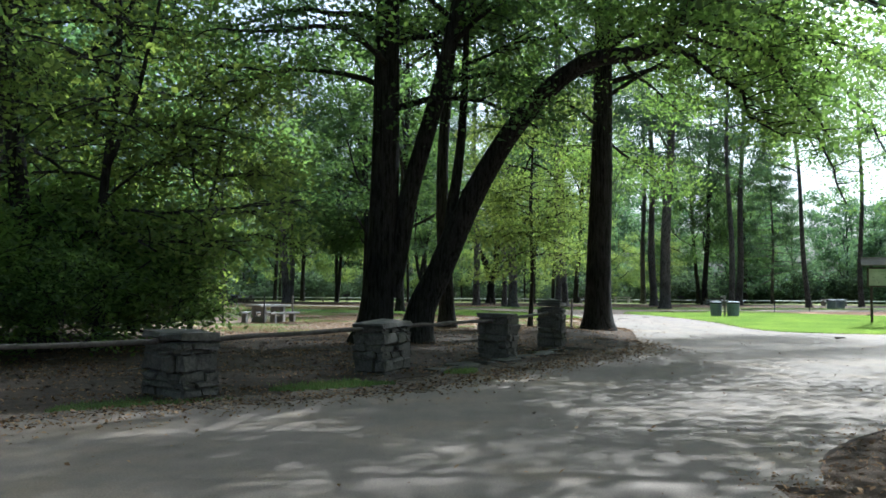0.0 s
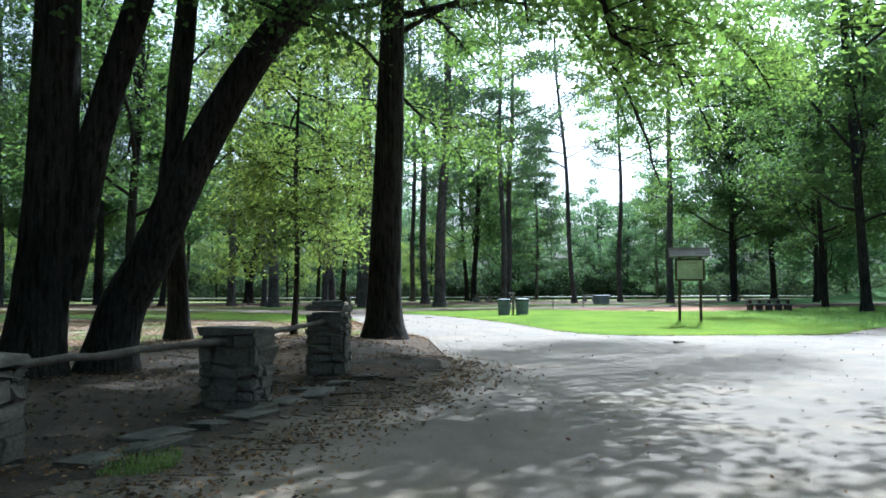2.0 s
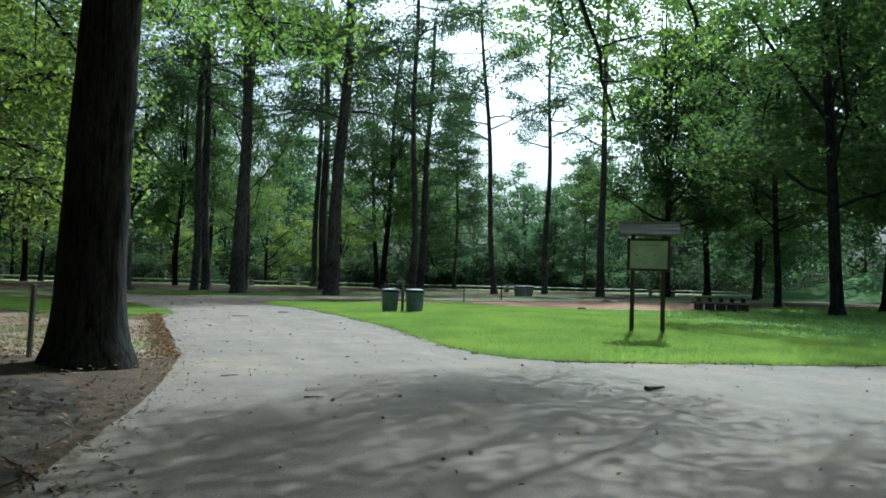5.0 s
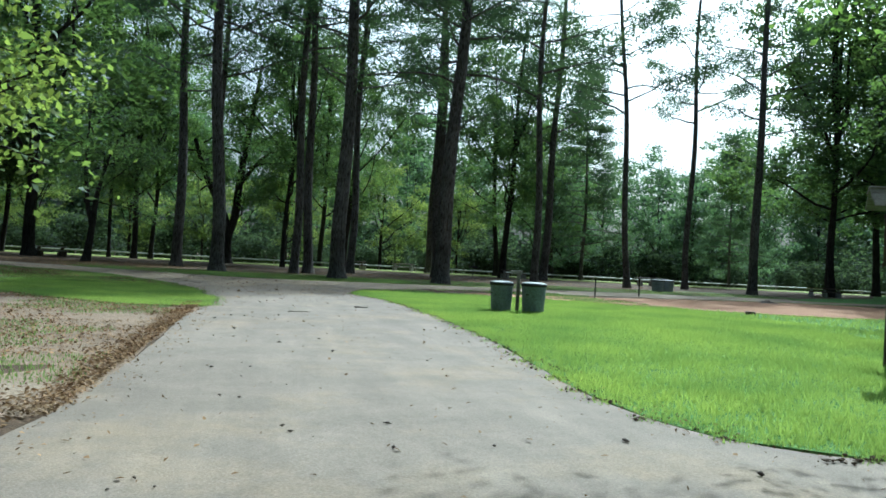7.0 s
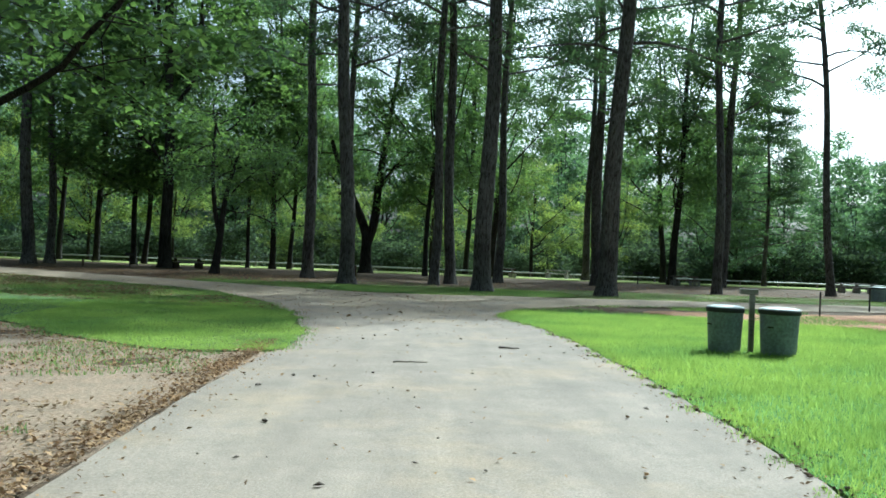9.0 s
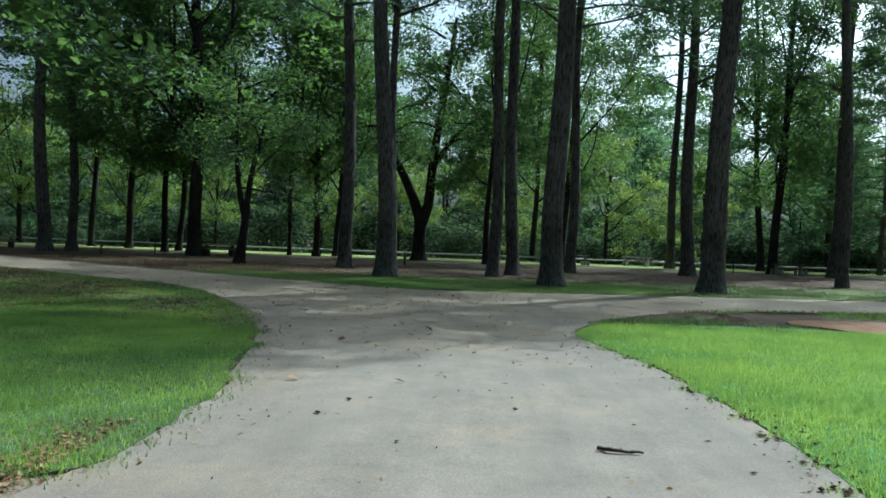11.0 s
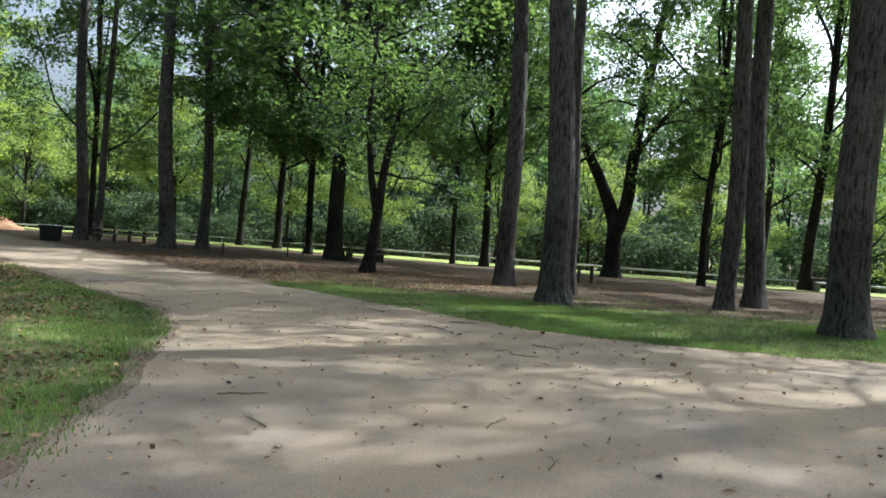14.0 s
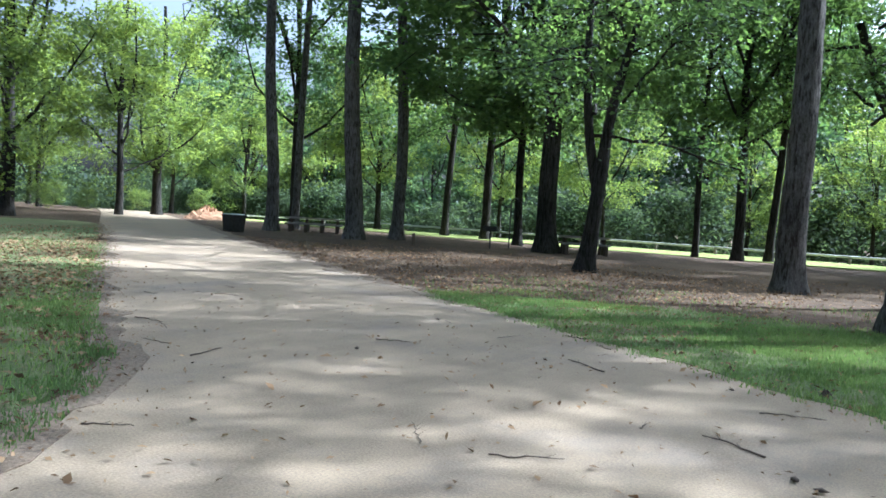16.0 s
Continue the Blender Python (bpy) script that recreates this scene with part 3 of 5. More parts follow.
def kind_meshes(name, bark_mat, leaf_mat, **kw):
    (bv, bf), (lv, lf) = spread_kind(**kw) if "limbs" in kw else crown_kind(**kw)
    KINDS[name] = (mesh_np(name + "_branches", bv, bf, bark_mat, True), mesh_np(name + "_crown", lv, lf, leaf_mat))


for i in range(3):
    kind_meshes(f"pine{i}", BARK_PINE, NEEDLE, seed=20 + i, first=11.0 + 1.2 * i, top=27, count=21, reach=5.4, rise=0.3, droop=-0.05, twigs=8, twig_len=1.7, per=15, spread=0.36, leaf_l=0.36, leaf_w=0.07, flat=0.7, shape="open", up=0.0, trunk_r=0.15, bare=0.5)
kind_meshes("pine3", BARK_PINE, NEEDLE, seed=27, first=10.2, top=27, count=32, reach=6.6, rise=0.25, droop=-0.1, twigs=10, twig_len=2.0, per=17, spread=0.42, leaf_l=0.36, leaf_w=0.075, flat=0.7, shape="open", up=0.0, trunk_r=0.15, bare=0.35)
for i in range(4):
    kind_meshes(f"broad{i}", BARK_OAK, LEAF_DEEP, seed=40 + i, first=5.2, top=28, limbs=9, reach=7.0, subs=10, sub_len=3.9, per=14, spread=0.52, leaf_l=0.30, leaf_w=0.17)
for i in range(2):
    kind_meshes(f"bright{i}", BARK_OAK, LEAF_BRIGHT, seed=60 + i, first=2.4, top=13.5, limbs=7, reach=4.8, subs=9, sub_len=2.6, per=17, spread=0.40, leaf_l=0.20, leaf_w=0.115, trunk_r=0.12)
for i in range(2):
    kind_meshes(f"oak{i}", BARK_OAK, LEAF_OAK, seed=140 + i, first=3.6, top=22, limbs=9, reach=7.0, subs=11, sub_len=3.6, per=24, spread=0.48, leaf_l=0.19, leaf_w=0.11, hang=0.5)
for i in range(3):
    kind_meshes(f"far{i}", BARK_OAK, LEAF_HAZED, seed=90 + i, first=3.0, top=27, limbs=8, reach=7.5, subs=8, sub_len=4.2, per=7, spread=0.75, leaf_l=0.56, leaf_w=0.35)
kind_meshes("fir0", BARK_PINE, NEEDLE, seed=70, first=2.6, top=19, count=60, reach=4.4, rise=0.05, droop=-0.25, twigs=9, twig_len=1.3, per=12, spread=0.34, leaf_l=0.36, leaf_w=0.075, flat=0.3, shape="cone", up=0.3, trunk_r=0.12, thin_twigs=False)
for i in range(2):
    kind_meshes(f"shrub{i}", BARK_OAK, LEAF_SHRUB, seed=80 + i, first=0.2, top=3.2, count=16, reach=2.6, rise=0.5, droop=-0.4, twigs=6, twig_len=1.0, per=8, spread=0.38, leaf_l=0.28, leaf_w=0.15, flat=0.7, trunk_r=0.05, thin_twigs=False)
for i in range(2):
    kind_meshes(f"thicket{i}", BARK_OAK, LEAF_OAK, seed=86 + i, first=0.3, top=3.4, count=16, reach=2.6, rise=0.5, droop=-0.3, twigs=6, twig_len=1.0, per=11, spread=0.36, leaf_l=0.20, leaf_w=0.11, flat=0.7, trunk_r=0.05)
for i in range(2):
    kind_meshes(f"sunbush{i}", BARK_OAK, LEAF_BRIGHT, seed=186 + i, first=0.3, top=3.6, count=18, reach=2.5, rise=0.5, droop=-0.3, twigs=6, twig_len=1.0, per=11, spread=0.34, leaf_l=0.17, leaf_w=0.10, flat=0.7, trunk_r=0.05)


def tree(x, y, dia, kind, height, bark_mat, label, category, group, scale=1.0, lean=(0, 0), turn=None, top_share=0.3, fine=False, wide=1.0):
    rng = np.random.default_rng(int(abs(x * 131 + y * 977) * 10) % 100000)
    turn = rng.uniform(0, 360) if turn is None else turn
    z = float(ground_z(x, y)) - 0.03
    ob = thing("tree", pose(x, y, z, lean[0], lean[1], 0), label, category, group)
    v, f = trunk_mesh(rng, dia, height, top_share, *((40, 60) if fine else (12, 16) if y < 110 else (8, 10)))
    part_data("trunk", mesh_np("trunk", v, f, bark_mat, True), ob)
    m = pose(0, 0, 0, 0, 0, turn) @ Matrix.Diagonal((scale * wide, scale * wide, scale, 1))
    tagged(part_data("branchwork", KINDS[kind][0], ob, m), kind="stuff")
    part_data("crown", KINDS[kind][1], ob, m)
    return ob


PINES = [(6.1, 70.4, 0.86, -2.5), (12.74, 68.0, 0.94, 0.5), (18.75, 68.0, 1.0, 2.0), (3.2, 77.8, 0.74, -0.8), (10.64, 74.6, 0.62, 0.2), (11.68, 77.0, 0.70, -1.8), (22.4, 85.4, 0.85, -1.2), (24.6, 98.9, 0.72, 0.5), (27.7, 77.1, 0.62, 0.0), (34.2, 93.0, 0.9, 2.2), (37.2, 81.7, 0.58, -4.3), (45.0, 86.4, 0.62, 0.2), (46.3, 78.5, 0.85, 0.3)]
PINES += [(15.2, 83.3, 0.65, 0.6), (-16.8, 85.8, 0.90, -2.5), (-17.0, 89.5, 0.7, -1.0), (-24.1, 87.9, 0.78, -1.5), (-26.7, 92.5, 0.55, 0.5), (5.75, 75.8, 0.5, -0.5)]
for n, (x, y, d, tilt) in enumerate(PINES):
    rr = np.random.default_rng(n + 5)
    tree(x, y, d, "pine3" if (x, y) == (18.75, 68.0) else f"pine{n % 3}", 28, BARK_PINE, "tall pine with bare grey-brown trunk and high crown", "pine tree", "pines of the picnic grove", rr.uniform(0.98, 1.15), (rr.normal(0, 0.7), tilt), None, 0.4, n < 6, 1.5 if (x, y) in ((22.4, 85.4), (27.7, 77.1), (15.2, 83.3)) else 1.0)

BROAD = [(-8.5, 88.9, 1.0, 1.1), (-4.3, 97.6, 0.38, 0.6), (-2.2, 97.2, 0.58, 0.72), (-0.9, 98.2, 0.45, 0.65), (10.5, 93.2, 0.45, 0.7), (-21.1, 100.5, 0.55, 0.8), (-17.5, 99.4, 0.6, 0.8), (31.3, 96.2, 0.75, 0.95), (32.1, 101.0, 0.6, 0.8), (16.3, 98.9, 0.7, 0.8), (14.8, 108.5, 0.6, 0.8), (42.9, 113.6, 0.8, 0.8), (39.1, 46.1, 0.70, 0.95), (48.4, 50.9, 0.7, 1.0), (52.3, 53.2, 0.65, 1.0), (57.0, 56.5, 0.75, 1.0), (62.2, 59.9, 0.9, 1.05), (45.0, 56.0, 0.5, 0.75)]
BROAD += [(-2.9, 53.2, 0.62, 0.95), (-13.0, 98.0, 0.5, 0.9), (58.0, 84.0, 0.7, 1.2), (64.0, 92.0, 0.8, 1.25), (71.9, 94.5, 0.9, 1.25), (62.0, 76.0, 0.6, 1.1), (70.0, 84.0, 0.7, 1.2), (-12.5, 94.0, 0.5, 0.85), (-31.0, 97.0, 0.5, 0.85)]
for n, (x, y, d, s) in enumerate(BROAD):
    rr = np.random.default_rng(n + 50)
    s = max(s, 0.9) + rr.uniform(0, 0.12) if y > 92 and x < 36 else s
    tree(x, y, d, f"broad{n % 4}", 24 * s, BARK_OAK, "broadleaf tree with dark trunk and dense green crown", "tree", "broadleaf trees of the grove", s, (rr.normal(0, 1.5), rr.normal(0, 1.5)), wide=1.3 if 80 < y < 92 and x < 50 else 0.95 if y > 92 and x < -5 else 0.78 if y > 92 and x < 40 else 1.1)
for x, y, d, s in [(21.8, 111.7, 0.45, 0.95), (-28.7, 103.4, 0.5, 1.0), (-43, 92.2, 0.6, 1.2), (-46.3, 98, 0.85, 1.3), (-35.4, 80, 0.7, 1.25), (-14.5, 111.5, 0.35, 0.85), (-5.0, 113.0, 0.35, 0.8), (2.6, 112.5, 0.3, 0.75), (11.5, 112.8, 0.35, 0.85), (31.0, 113.0, 0.35, 0.8), (-22.5, 110.5, 0.4, 0.9)]:
    tree(x, y, d, f"bright{int(x) % 2}", 12.5 * s, BARK_OAK, "leafy tree with light green foliage in the sun", "tree", "light green trees", s)
for x, y, d, s in [(41.9, 102.2, 0.45, 1.2), (60.6, 104, 0.4, 0.9)]:
    tree(x, y, d, "fir0", 19 * s, BARK_PINE, "dark conifer with layered drooping branches", "conifer", "conifers", s, (0, 0), None, 0.1, False, 1.05)

# far woods and undergrowth that close the place
rng_w = np.random.default_rng(77)


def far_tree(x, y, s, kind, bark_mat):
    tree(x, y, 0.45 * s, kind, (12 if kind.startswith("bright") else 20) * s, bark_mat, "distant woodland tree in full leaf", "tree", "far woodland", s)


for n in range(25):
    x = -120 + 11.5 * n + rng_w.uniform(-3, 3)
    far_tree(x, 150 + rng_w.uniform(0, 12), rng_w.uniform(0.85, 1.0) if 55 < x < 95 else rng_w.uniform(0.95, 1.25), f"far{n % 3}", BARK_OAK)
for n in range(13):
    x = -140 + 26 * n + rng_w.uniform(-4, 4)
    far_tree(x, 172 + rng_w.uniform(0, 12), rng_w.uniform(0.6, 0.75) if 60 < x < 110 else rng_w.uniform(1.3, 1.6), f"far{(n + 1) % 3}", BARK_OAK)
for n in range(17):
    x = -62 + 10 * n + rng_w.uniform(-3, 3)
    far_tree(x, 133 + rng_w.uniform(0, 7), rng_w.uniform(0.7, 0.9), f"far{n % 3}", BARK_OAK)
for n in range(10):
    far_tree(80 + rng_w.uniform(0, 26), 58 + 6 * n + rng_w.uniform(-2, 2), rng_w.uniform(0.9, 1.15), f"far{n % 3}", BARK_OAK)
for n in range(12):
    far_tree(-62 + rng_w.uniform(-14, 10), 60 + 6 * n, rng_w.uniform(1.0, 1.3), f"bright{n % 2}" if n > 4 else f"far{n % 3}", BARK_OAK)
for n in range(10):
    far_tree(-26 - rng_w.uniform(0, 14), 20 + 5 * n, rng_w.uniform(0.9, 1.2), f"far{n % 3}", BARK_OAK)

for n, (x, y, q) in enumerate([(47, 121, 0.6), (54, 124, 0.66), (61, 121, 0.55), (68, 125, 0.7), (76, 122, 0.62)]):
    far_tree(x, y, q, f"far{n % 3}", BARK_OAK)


def far_undergrowth():
    """Dense undergrowth on the bank behind the trees, all in one."""
    rng = np.random.default_rng(31)
    n = 96000
    x = rng.uniform(-110, 140, n)
    y = 119 + 12 * rng.random(n)
    top = 4.4 + 1.5 * np.sin(x * 0.21) + 1.2 * np.sin(x * 0.53 + 1) + 0.9 * np.sin(x * 1.3 + 0.4 * y) + 0.6 * np.sin(x * 2.7 + y)
    z = -2.4 + top * rng.random(n) ** 0.8 + (y - 119) * 0.2
    clot = np.sin(x * 1.9 + 1.3 * z) + np.sin(x * 0.8 - 2.1 * z + y) + np.sin(1.7 * y + 1.1 * z)
    keep = (clot > -0.5) | (rng.random(n) < 0.3)
    x, y, z = x[keep], y[keep], z[keep]
    v, f = leaves_np(rng, np.stack([x, y, z], -1), 0.46, 0.28, 0.5)
    m = 9000
    y2 = rng.uniform(10, 112, m)
    x2 = np.where(rng.random(m) < 0.5, -78 - 6 * rng.random(m), 112 + 6 * rng.random(m))
    v2, f2 = leaves_np(rng, np.stack([x2, y2, 5.5 * rng.random(m) + ground_z(x2, y2)], -1), 0.9, 0.55, 0.5)
    m = 16000
    x3 = rng.uniform(-260, 320, m)
    z3 = -2.4 + (9 + 2.5 * np.sin(x3 * 0.05) + 1.5 * np.sin(x3 * 0.17)) * rng.random(m)
    v3, f3 = leaves_np(rng, np.stack([x3, 190 + 8 * rng.random(m), z3], -1), 2.2, 1.4, 0.3)
    v, f = join_np([(v, f), (v2, f2), (v3, f3)])
    tagged(new("undergrowth", mesh_np("undergrowth", v, f, LEAF_SHRUB)), "dense dark green undergrowth along the river bank", "undergrowth", kind="stuff")


far_undergrowth()


def shrub(x, y, s, n, label="leafy green undergrowth bush", kind="shrub"):
    ob = thing("bush", pose(x, y, float(ground_z(x, y)) - 0.05, 0, 0, n * 77), label, "bush", "undergrowth")
    m = Matrix.Diagonal((s, s, s, 1))
    tagged(part_data("stem", KINDS[f"{kind}{n % 2}"][0], ob, m), kind="stuff")
    part_data("foliage", KINDS[f"{kind}{n % 2}"][1], ob, m)


for n in range(36):
    shrub(-70 + 4.7 * n + rng_w.uniform(-1.5, 1.5), 115 + rng_w.uniform(0, 5), rng_w.uniform(0.8, 1.5), n)

# ---------------------------------------------------------------- the old trees by the entrance
def hand_tree(label, category, base, trunks, limbs, seed, leaf_mat, per, spread, leaf_l, leaf_w, extra_tips=(), twigs=9, twig_len=1.6, droop=-0.4, hang=0.3, high=None):
    """A tree grown along given trunk and limb lines (metres from the base)."""
    rng = np.random.default_rng(seed)
    ob = thing("tree", pose(*base), label, category, "old trees at the entrance")
    for pts, r0, r1 in trunks:
        p = spline(np.asarray(pts, float), 0.25, 0.0, 1, False)
        n = len(p)
        s = np.linspace(0, 1, n)
        r = r0 + (r1 - r0) * s
        if pts[0][2] < 0.3:
            r = r * (1 + 0.5 * np.exp(-p[:, 2].clip(0) / 0.4))
        v, f = tube_np(p, r, 36, rng, 0.012)
        part_data("trunk", mesh_np("trunk", v, f, BARK_OAK, True), ob)
    pieces, tips = [], []
    for start, az, el, length, r in limbs:
        limb_with_twigs(rng, limb_points(rng, start, az, el, length, droop, 0.07, 8), r, pieces, tips, twigs, twig_len, droop)
    for line, r in extra_tips:
        limb_with_twigs(rng, spline(np.asarray(line, float), 0.6, 0.05, 3, False), r, pieces, tips, 20, twig_len, droop, 0.3)
    v, f = join_np(pieces)
    tagged(part_data("branchwork", mesh_np("branchwork", v, f, BARK_OAK, True), ob), kind="stuff")
    v, f = leaves_np(rng, clumps(rng, tips, per, spread, 0.6), leaf_l, leaf_w, 0.4, hang)
    part_data("crown", mesh_np("crown", v, f, leaf_mat), ob)
    if high:
        name, lift, size, turn, dx, dy = high
        m = pose(dx, dy, lift, 0, 0, turn) @ Matrix.Diagonal((size, size, size, 1))
        tagged(part_data("branchwork", KINDS[name][0], ob, m), kind="stuff")
        part_data("crown", KINDS[name][1], ob, m)
    return ob


def ring_limbs(rng, n, z0, z1, reach, cx=0.0, cy=0.0, el=0.3, r=0.09):
    return [((cx, cy, z0 + (z1 - z0) * (i + 0.5) / n), i * 2.4 + rng.normal(0, 0.3), el + rng.normal(0, 0.2), reach * rng.uniform(0.7, 1.15), r) for i in range(n)]


rr = np.random.default_rng(9)
hand_tree("straight old oak with dark trunk beside the drive", "oak tree", (5.45, 28.3, 0.05), [([(0, 0, -0.3), (0.0, 0, 1.2), (0.05, 0, 3), (0.15, 0, 6), (0.22, 0, 10), (0.25, 0, 17)], 0.47, 0.20)],
          ring_limbs(rr, 16, 8.5, 17, 6.5, 0.2, 0, 0.2, 0.11) + [((0.1, 0, 6.2), 1.9, 0.3, 5.0, 0.06), ((0.1, 0, 6.8), 0.6, -0.1, 3.6, 0.05), ((0.1, 0, 7.2), 3.6, 0.1, 4.5, 0.06)], 101, LEAF_OAK, 84, 0.48, 0.105, 0.066, hang=0.6, high=("oak0", 4.5, 0.95, 30, 0.2, 0.0), extra_tips=[
          ([(0.2, 0, 10.4), (2.5, 0.4, 11.6), (5.5, 1.0, 10.6), (8.3, 1.8, 8.0), (9.8, 2.4, 5.6), (10.4, 2.6, 4.4)], 0.12),
          ([(0.2, 0, 10.8), (3.0, -0.2, 12.0), (6.5, -0.2, 10.8), (9.4, 0.2, 8.2), (11.0, 0.6, 6.0)], 0.12),
          ([(0.2, 0, 11.4), (2.8, 1.0, 12.6), (5.8, 2.2, 11.8), (8.8, 3.4, 9.4), (10.6, 4.2, 7.2)], 0.12),
          ([(0.2, 0, 12.0), (3.4, 0.8, 13.2), (7.0, 1.8, 12.6), (10.6, 3.0, 10.8), (12.8, 4.0, 8.8)], 0.12),
          ([(0.2, 0, 12.4), (3.6, -0.2, 13.6), (8.0, 0.2, 12.8), (11.8, 1.0, 11.2), (14.0, 1.8, 9.2)], 0.11),
          ([(5.5, 1.0, 10.6), (7.2, 2.2, 9.6), (8.8, 3.2, 8.0), (9.8, 3.8, 6.4)], 0.07),
          ([(6.5, -0.2, 10.8), (8.2, -1.4, 9.8), (10.0, -1.9, 8.2), (11.2, -2.0, 6.6)], 0.07)])
hand_tree("twin-stemmed old tree with dark furrowed trunk", "tree", (-1.86, 21.65, 0.0), [([(-0.10, 0, -0.3), (0.0, 0, 0.4), (0.09, 0, 1.25), (0.17, 0, 2.3), (0.24, 0, 4.1), (0.27, 0, 7.5), (0.30, 0, 15)], 0.45, 0.24), ([(0.42, 0.04, 1.25), (0.65, 0, 2.5), (0.91, -0.08, 4.0), (1.33, -0.23, 5.5), (1.75, -0.3, 7.0), (2.4, -0.45, 10)], 0.28, 0.19)],
          ring_limbs(rr, 15, 6.0, 15, 6.0, 0.3, 0, 0.3, 0.10) + ring_limbs(rr, 9, 6.8, 11, 4.5, 1.9, -0.3, 0.3, 0.08), 102, LEAF_DEEP, 36, 0.48, 0.14, 0.09)
ARCH = [(0, 0, -0.3), (0.20, -0.06, 0.92), (0.68, -0.22, 1.92), (1.24, -0.42, 3.24), (1.82, -0.62, 4.44), (2.56, -0.88, 5.64), (3.28, -1.14, 6.48), (3.96, -1.38, 7.08), (4.64, -1.6, 7.44), (5.44, -1.88, 7.48), (6.12, -2.14, 7.56), (6.52, -2.28, 8.0), (7.04, -2.44, 8.76), (7.68, -2.56, 10.3)]
hand_tree("leaning old tree arching over the drive", "tree", (-0.80, 22.1, 0.0), [(ARCH, 0.40, 0.13), ([(0.95, -0.3, 2.6), (0.98, -0.3, 3.5), (1.15, -0.32, 4.6), (1.3, -0.35, 6.2), (1.4, -0.4, 9.0)], 0.17, 0.07)],
          ring_limbs(rr, 12, 8.0, 12, 5.5, 7.1, -2.4, 0.3, 0.08) + ring_limbs(rr, 4, 7.4, 9.4, 2.6, 1.38, -0.4, 0.5, 0.05), 103, LEAF_OAK, 17, 0.50, 0.17, 0.105, high=("oak1", 5.8, 0.8, 10, 7.2, -2.4), extra_tips=
          [([(6.16, -2.16, 7.56), (6.96, -2.44, 7.28), (7.52, -2.64, 6.8), (7.92, -2.76, 6.32), (8.16, -2.84, 5.76), (8.96, -3.12, 5.16), (9.5, -3.28, 4.3)], 0.09),
           ([(6.56, -2.28, 7.96), (8.4, -0.96, 7.9), (9.9, 0.16, 7.2), (10.9, 0.96, 6.2), (11.4, 1.44, 5.4)], 0.07),
           ([(6.9, -2.32, 8.44), (8.5, -1.76, 8.3), (9.9, -0.8, 7.6), (10.7, -0.16, 6.6), (11.0, 0.0, 5.8)], 0.07),
           ([(7.04, -2.4, 8.76), (8.8, -2.4, 8.5), (10.2, -1.76, 7.8), (11.4, -1.28, 6.6)], 0.07),
           ([(7.04, -2.4, 8.7), (9.4, -3.4, 8.6), (12.0, -3.8, 7.8), (14.0, -4.0, 6.8)], 0.07),
           ([(4.8, -1.68, 7.48), (5.4, -2.9, 7.7), (6.1, -4.5, 7.5), (6.7, -5.9, 6.8)], 0.05)])
hand_tree("dark tree stem behind the leaning tree", "tree", (0.15, 31.0, 0.0), [([(0, 0, -0.3), (-0.05, 0, 1.5), (-0.2, 0, 4), (-0.2, 0, 7), (0.1, 0, 11), (0.2, 0, 15)], 0.30, 0.12)],
          ring_limbs(rr, 14, 9.5, 15, 2.8, 0, 0, 0.3, 0.07)[::2], 104, LEAF_DEEP, 12, 0.42, 0.18, 0.11)
hand_tree("young tree with drooping yellow-green leaves", "tree", (3.4, 31.6, 0.0), [([(0, 0, -0.2), (0.1, 0.05, 2), (0.05, 0.1, 5), (0.2, 0.1, 9)], 0.09, 0.03)],
          ring_limbs(rr, 22, 2.6, 9, 2.5, 0.05, 0.05, 0.15, 0.04), 105, LEAF_BRIGHT, 42, 0.38, 0.11, 0.065, (), 9, 1.4, -0.7, 0.7)
hand_tree("slender tree in the roadside thicket", "tree", (-8.9, 18.0, 0.0), [([(0, 0, -0.3), (-0.3, 0, 1.8), (-0.65, 0, 3.2), (-0.85, 0, 4.8), (-1.1, 0, 7), (-1.2, 0, 12)], 0.26, 0.10)],
          ring_limbs(rr, 16, 2.5, 12, 4.4, -0.8, 0, 0.3, 0.05), 106, LEAF_BRIGHT, 17, 0.36, 0.15, 0.09)
hand_tree("thin forked tree in the roadside thicket", "tree", (-7.9, 18.4, 0.0), [([(0, 0, -0.2), (0, 0, 1.5), (0, 0, 3.1), (0.15, 0, 4.9), (0.3, 0, 6.7), (0.2, 0, 10)], 0.13, 0.05), ([(0.1, 0, 4.2), (0.6, 0.1, 5.6), (0.9, 0.1, 6.8), (1.3, 0.2, 9)], 0.07, 0.03)],
          ring_limbs(rr, 22, 2.3, 10, 4.6, 0.1, 0, 0.25, 0.04), 107, LEAF_BRIGHT, 15, 0.40, 0.15, 0.09)
hand_tree("leafy sapling at the edge of the thicket", "tree", (-7.0, 22.0, 0.0), [([(0, 0, -0.2), (0.2, 0, 1.5), (0.5, 0, 3.5), (1.0, 0.1, 6.5)], 0.08, 0.03)],
          ring_limbs(rr, 20, 2.4, 7.5, 3.4, 0.3, 0, 0.25, 0.035), 108, LEAF_BRIGHT, 16, 0.36, 0.15, 0.09)
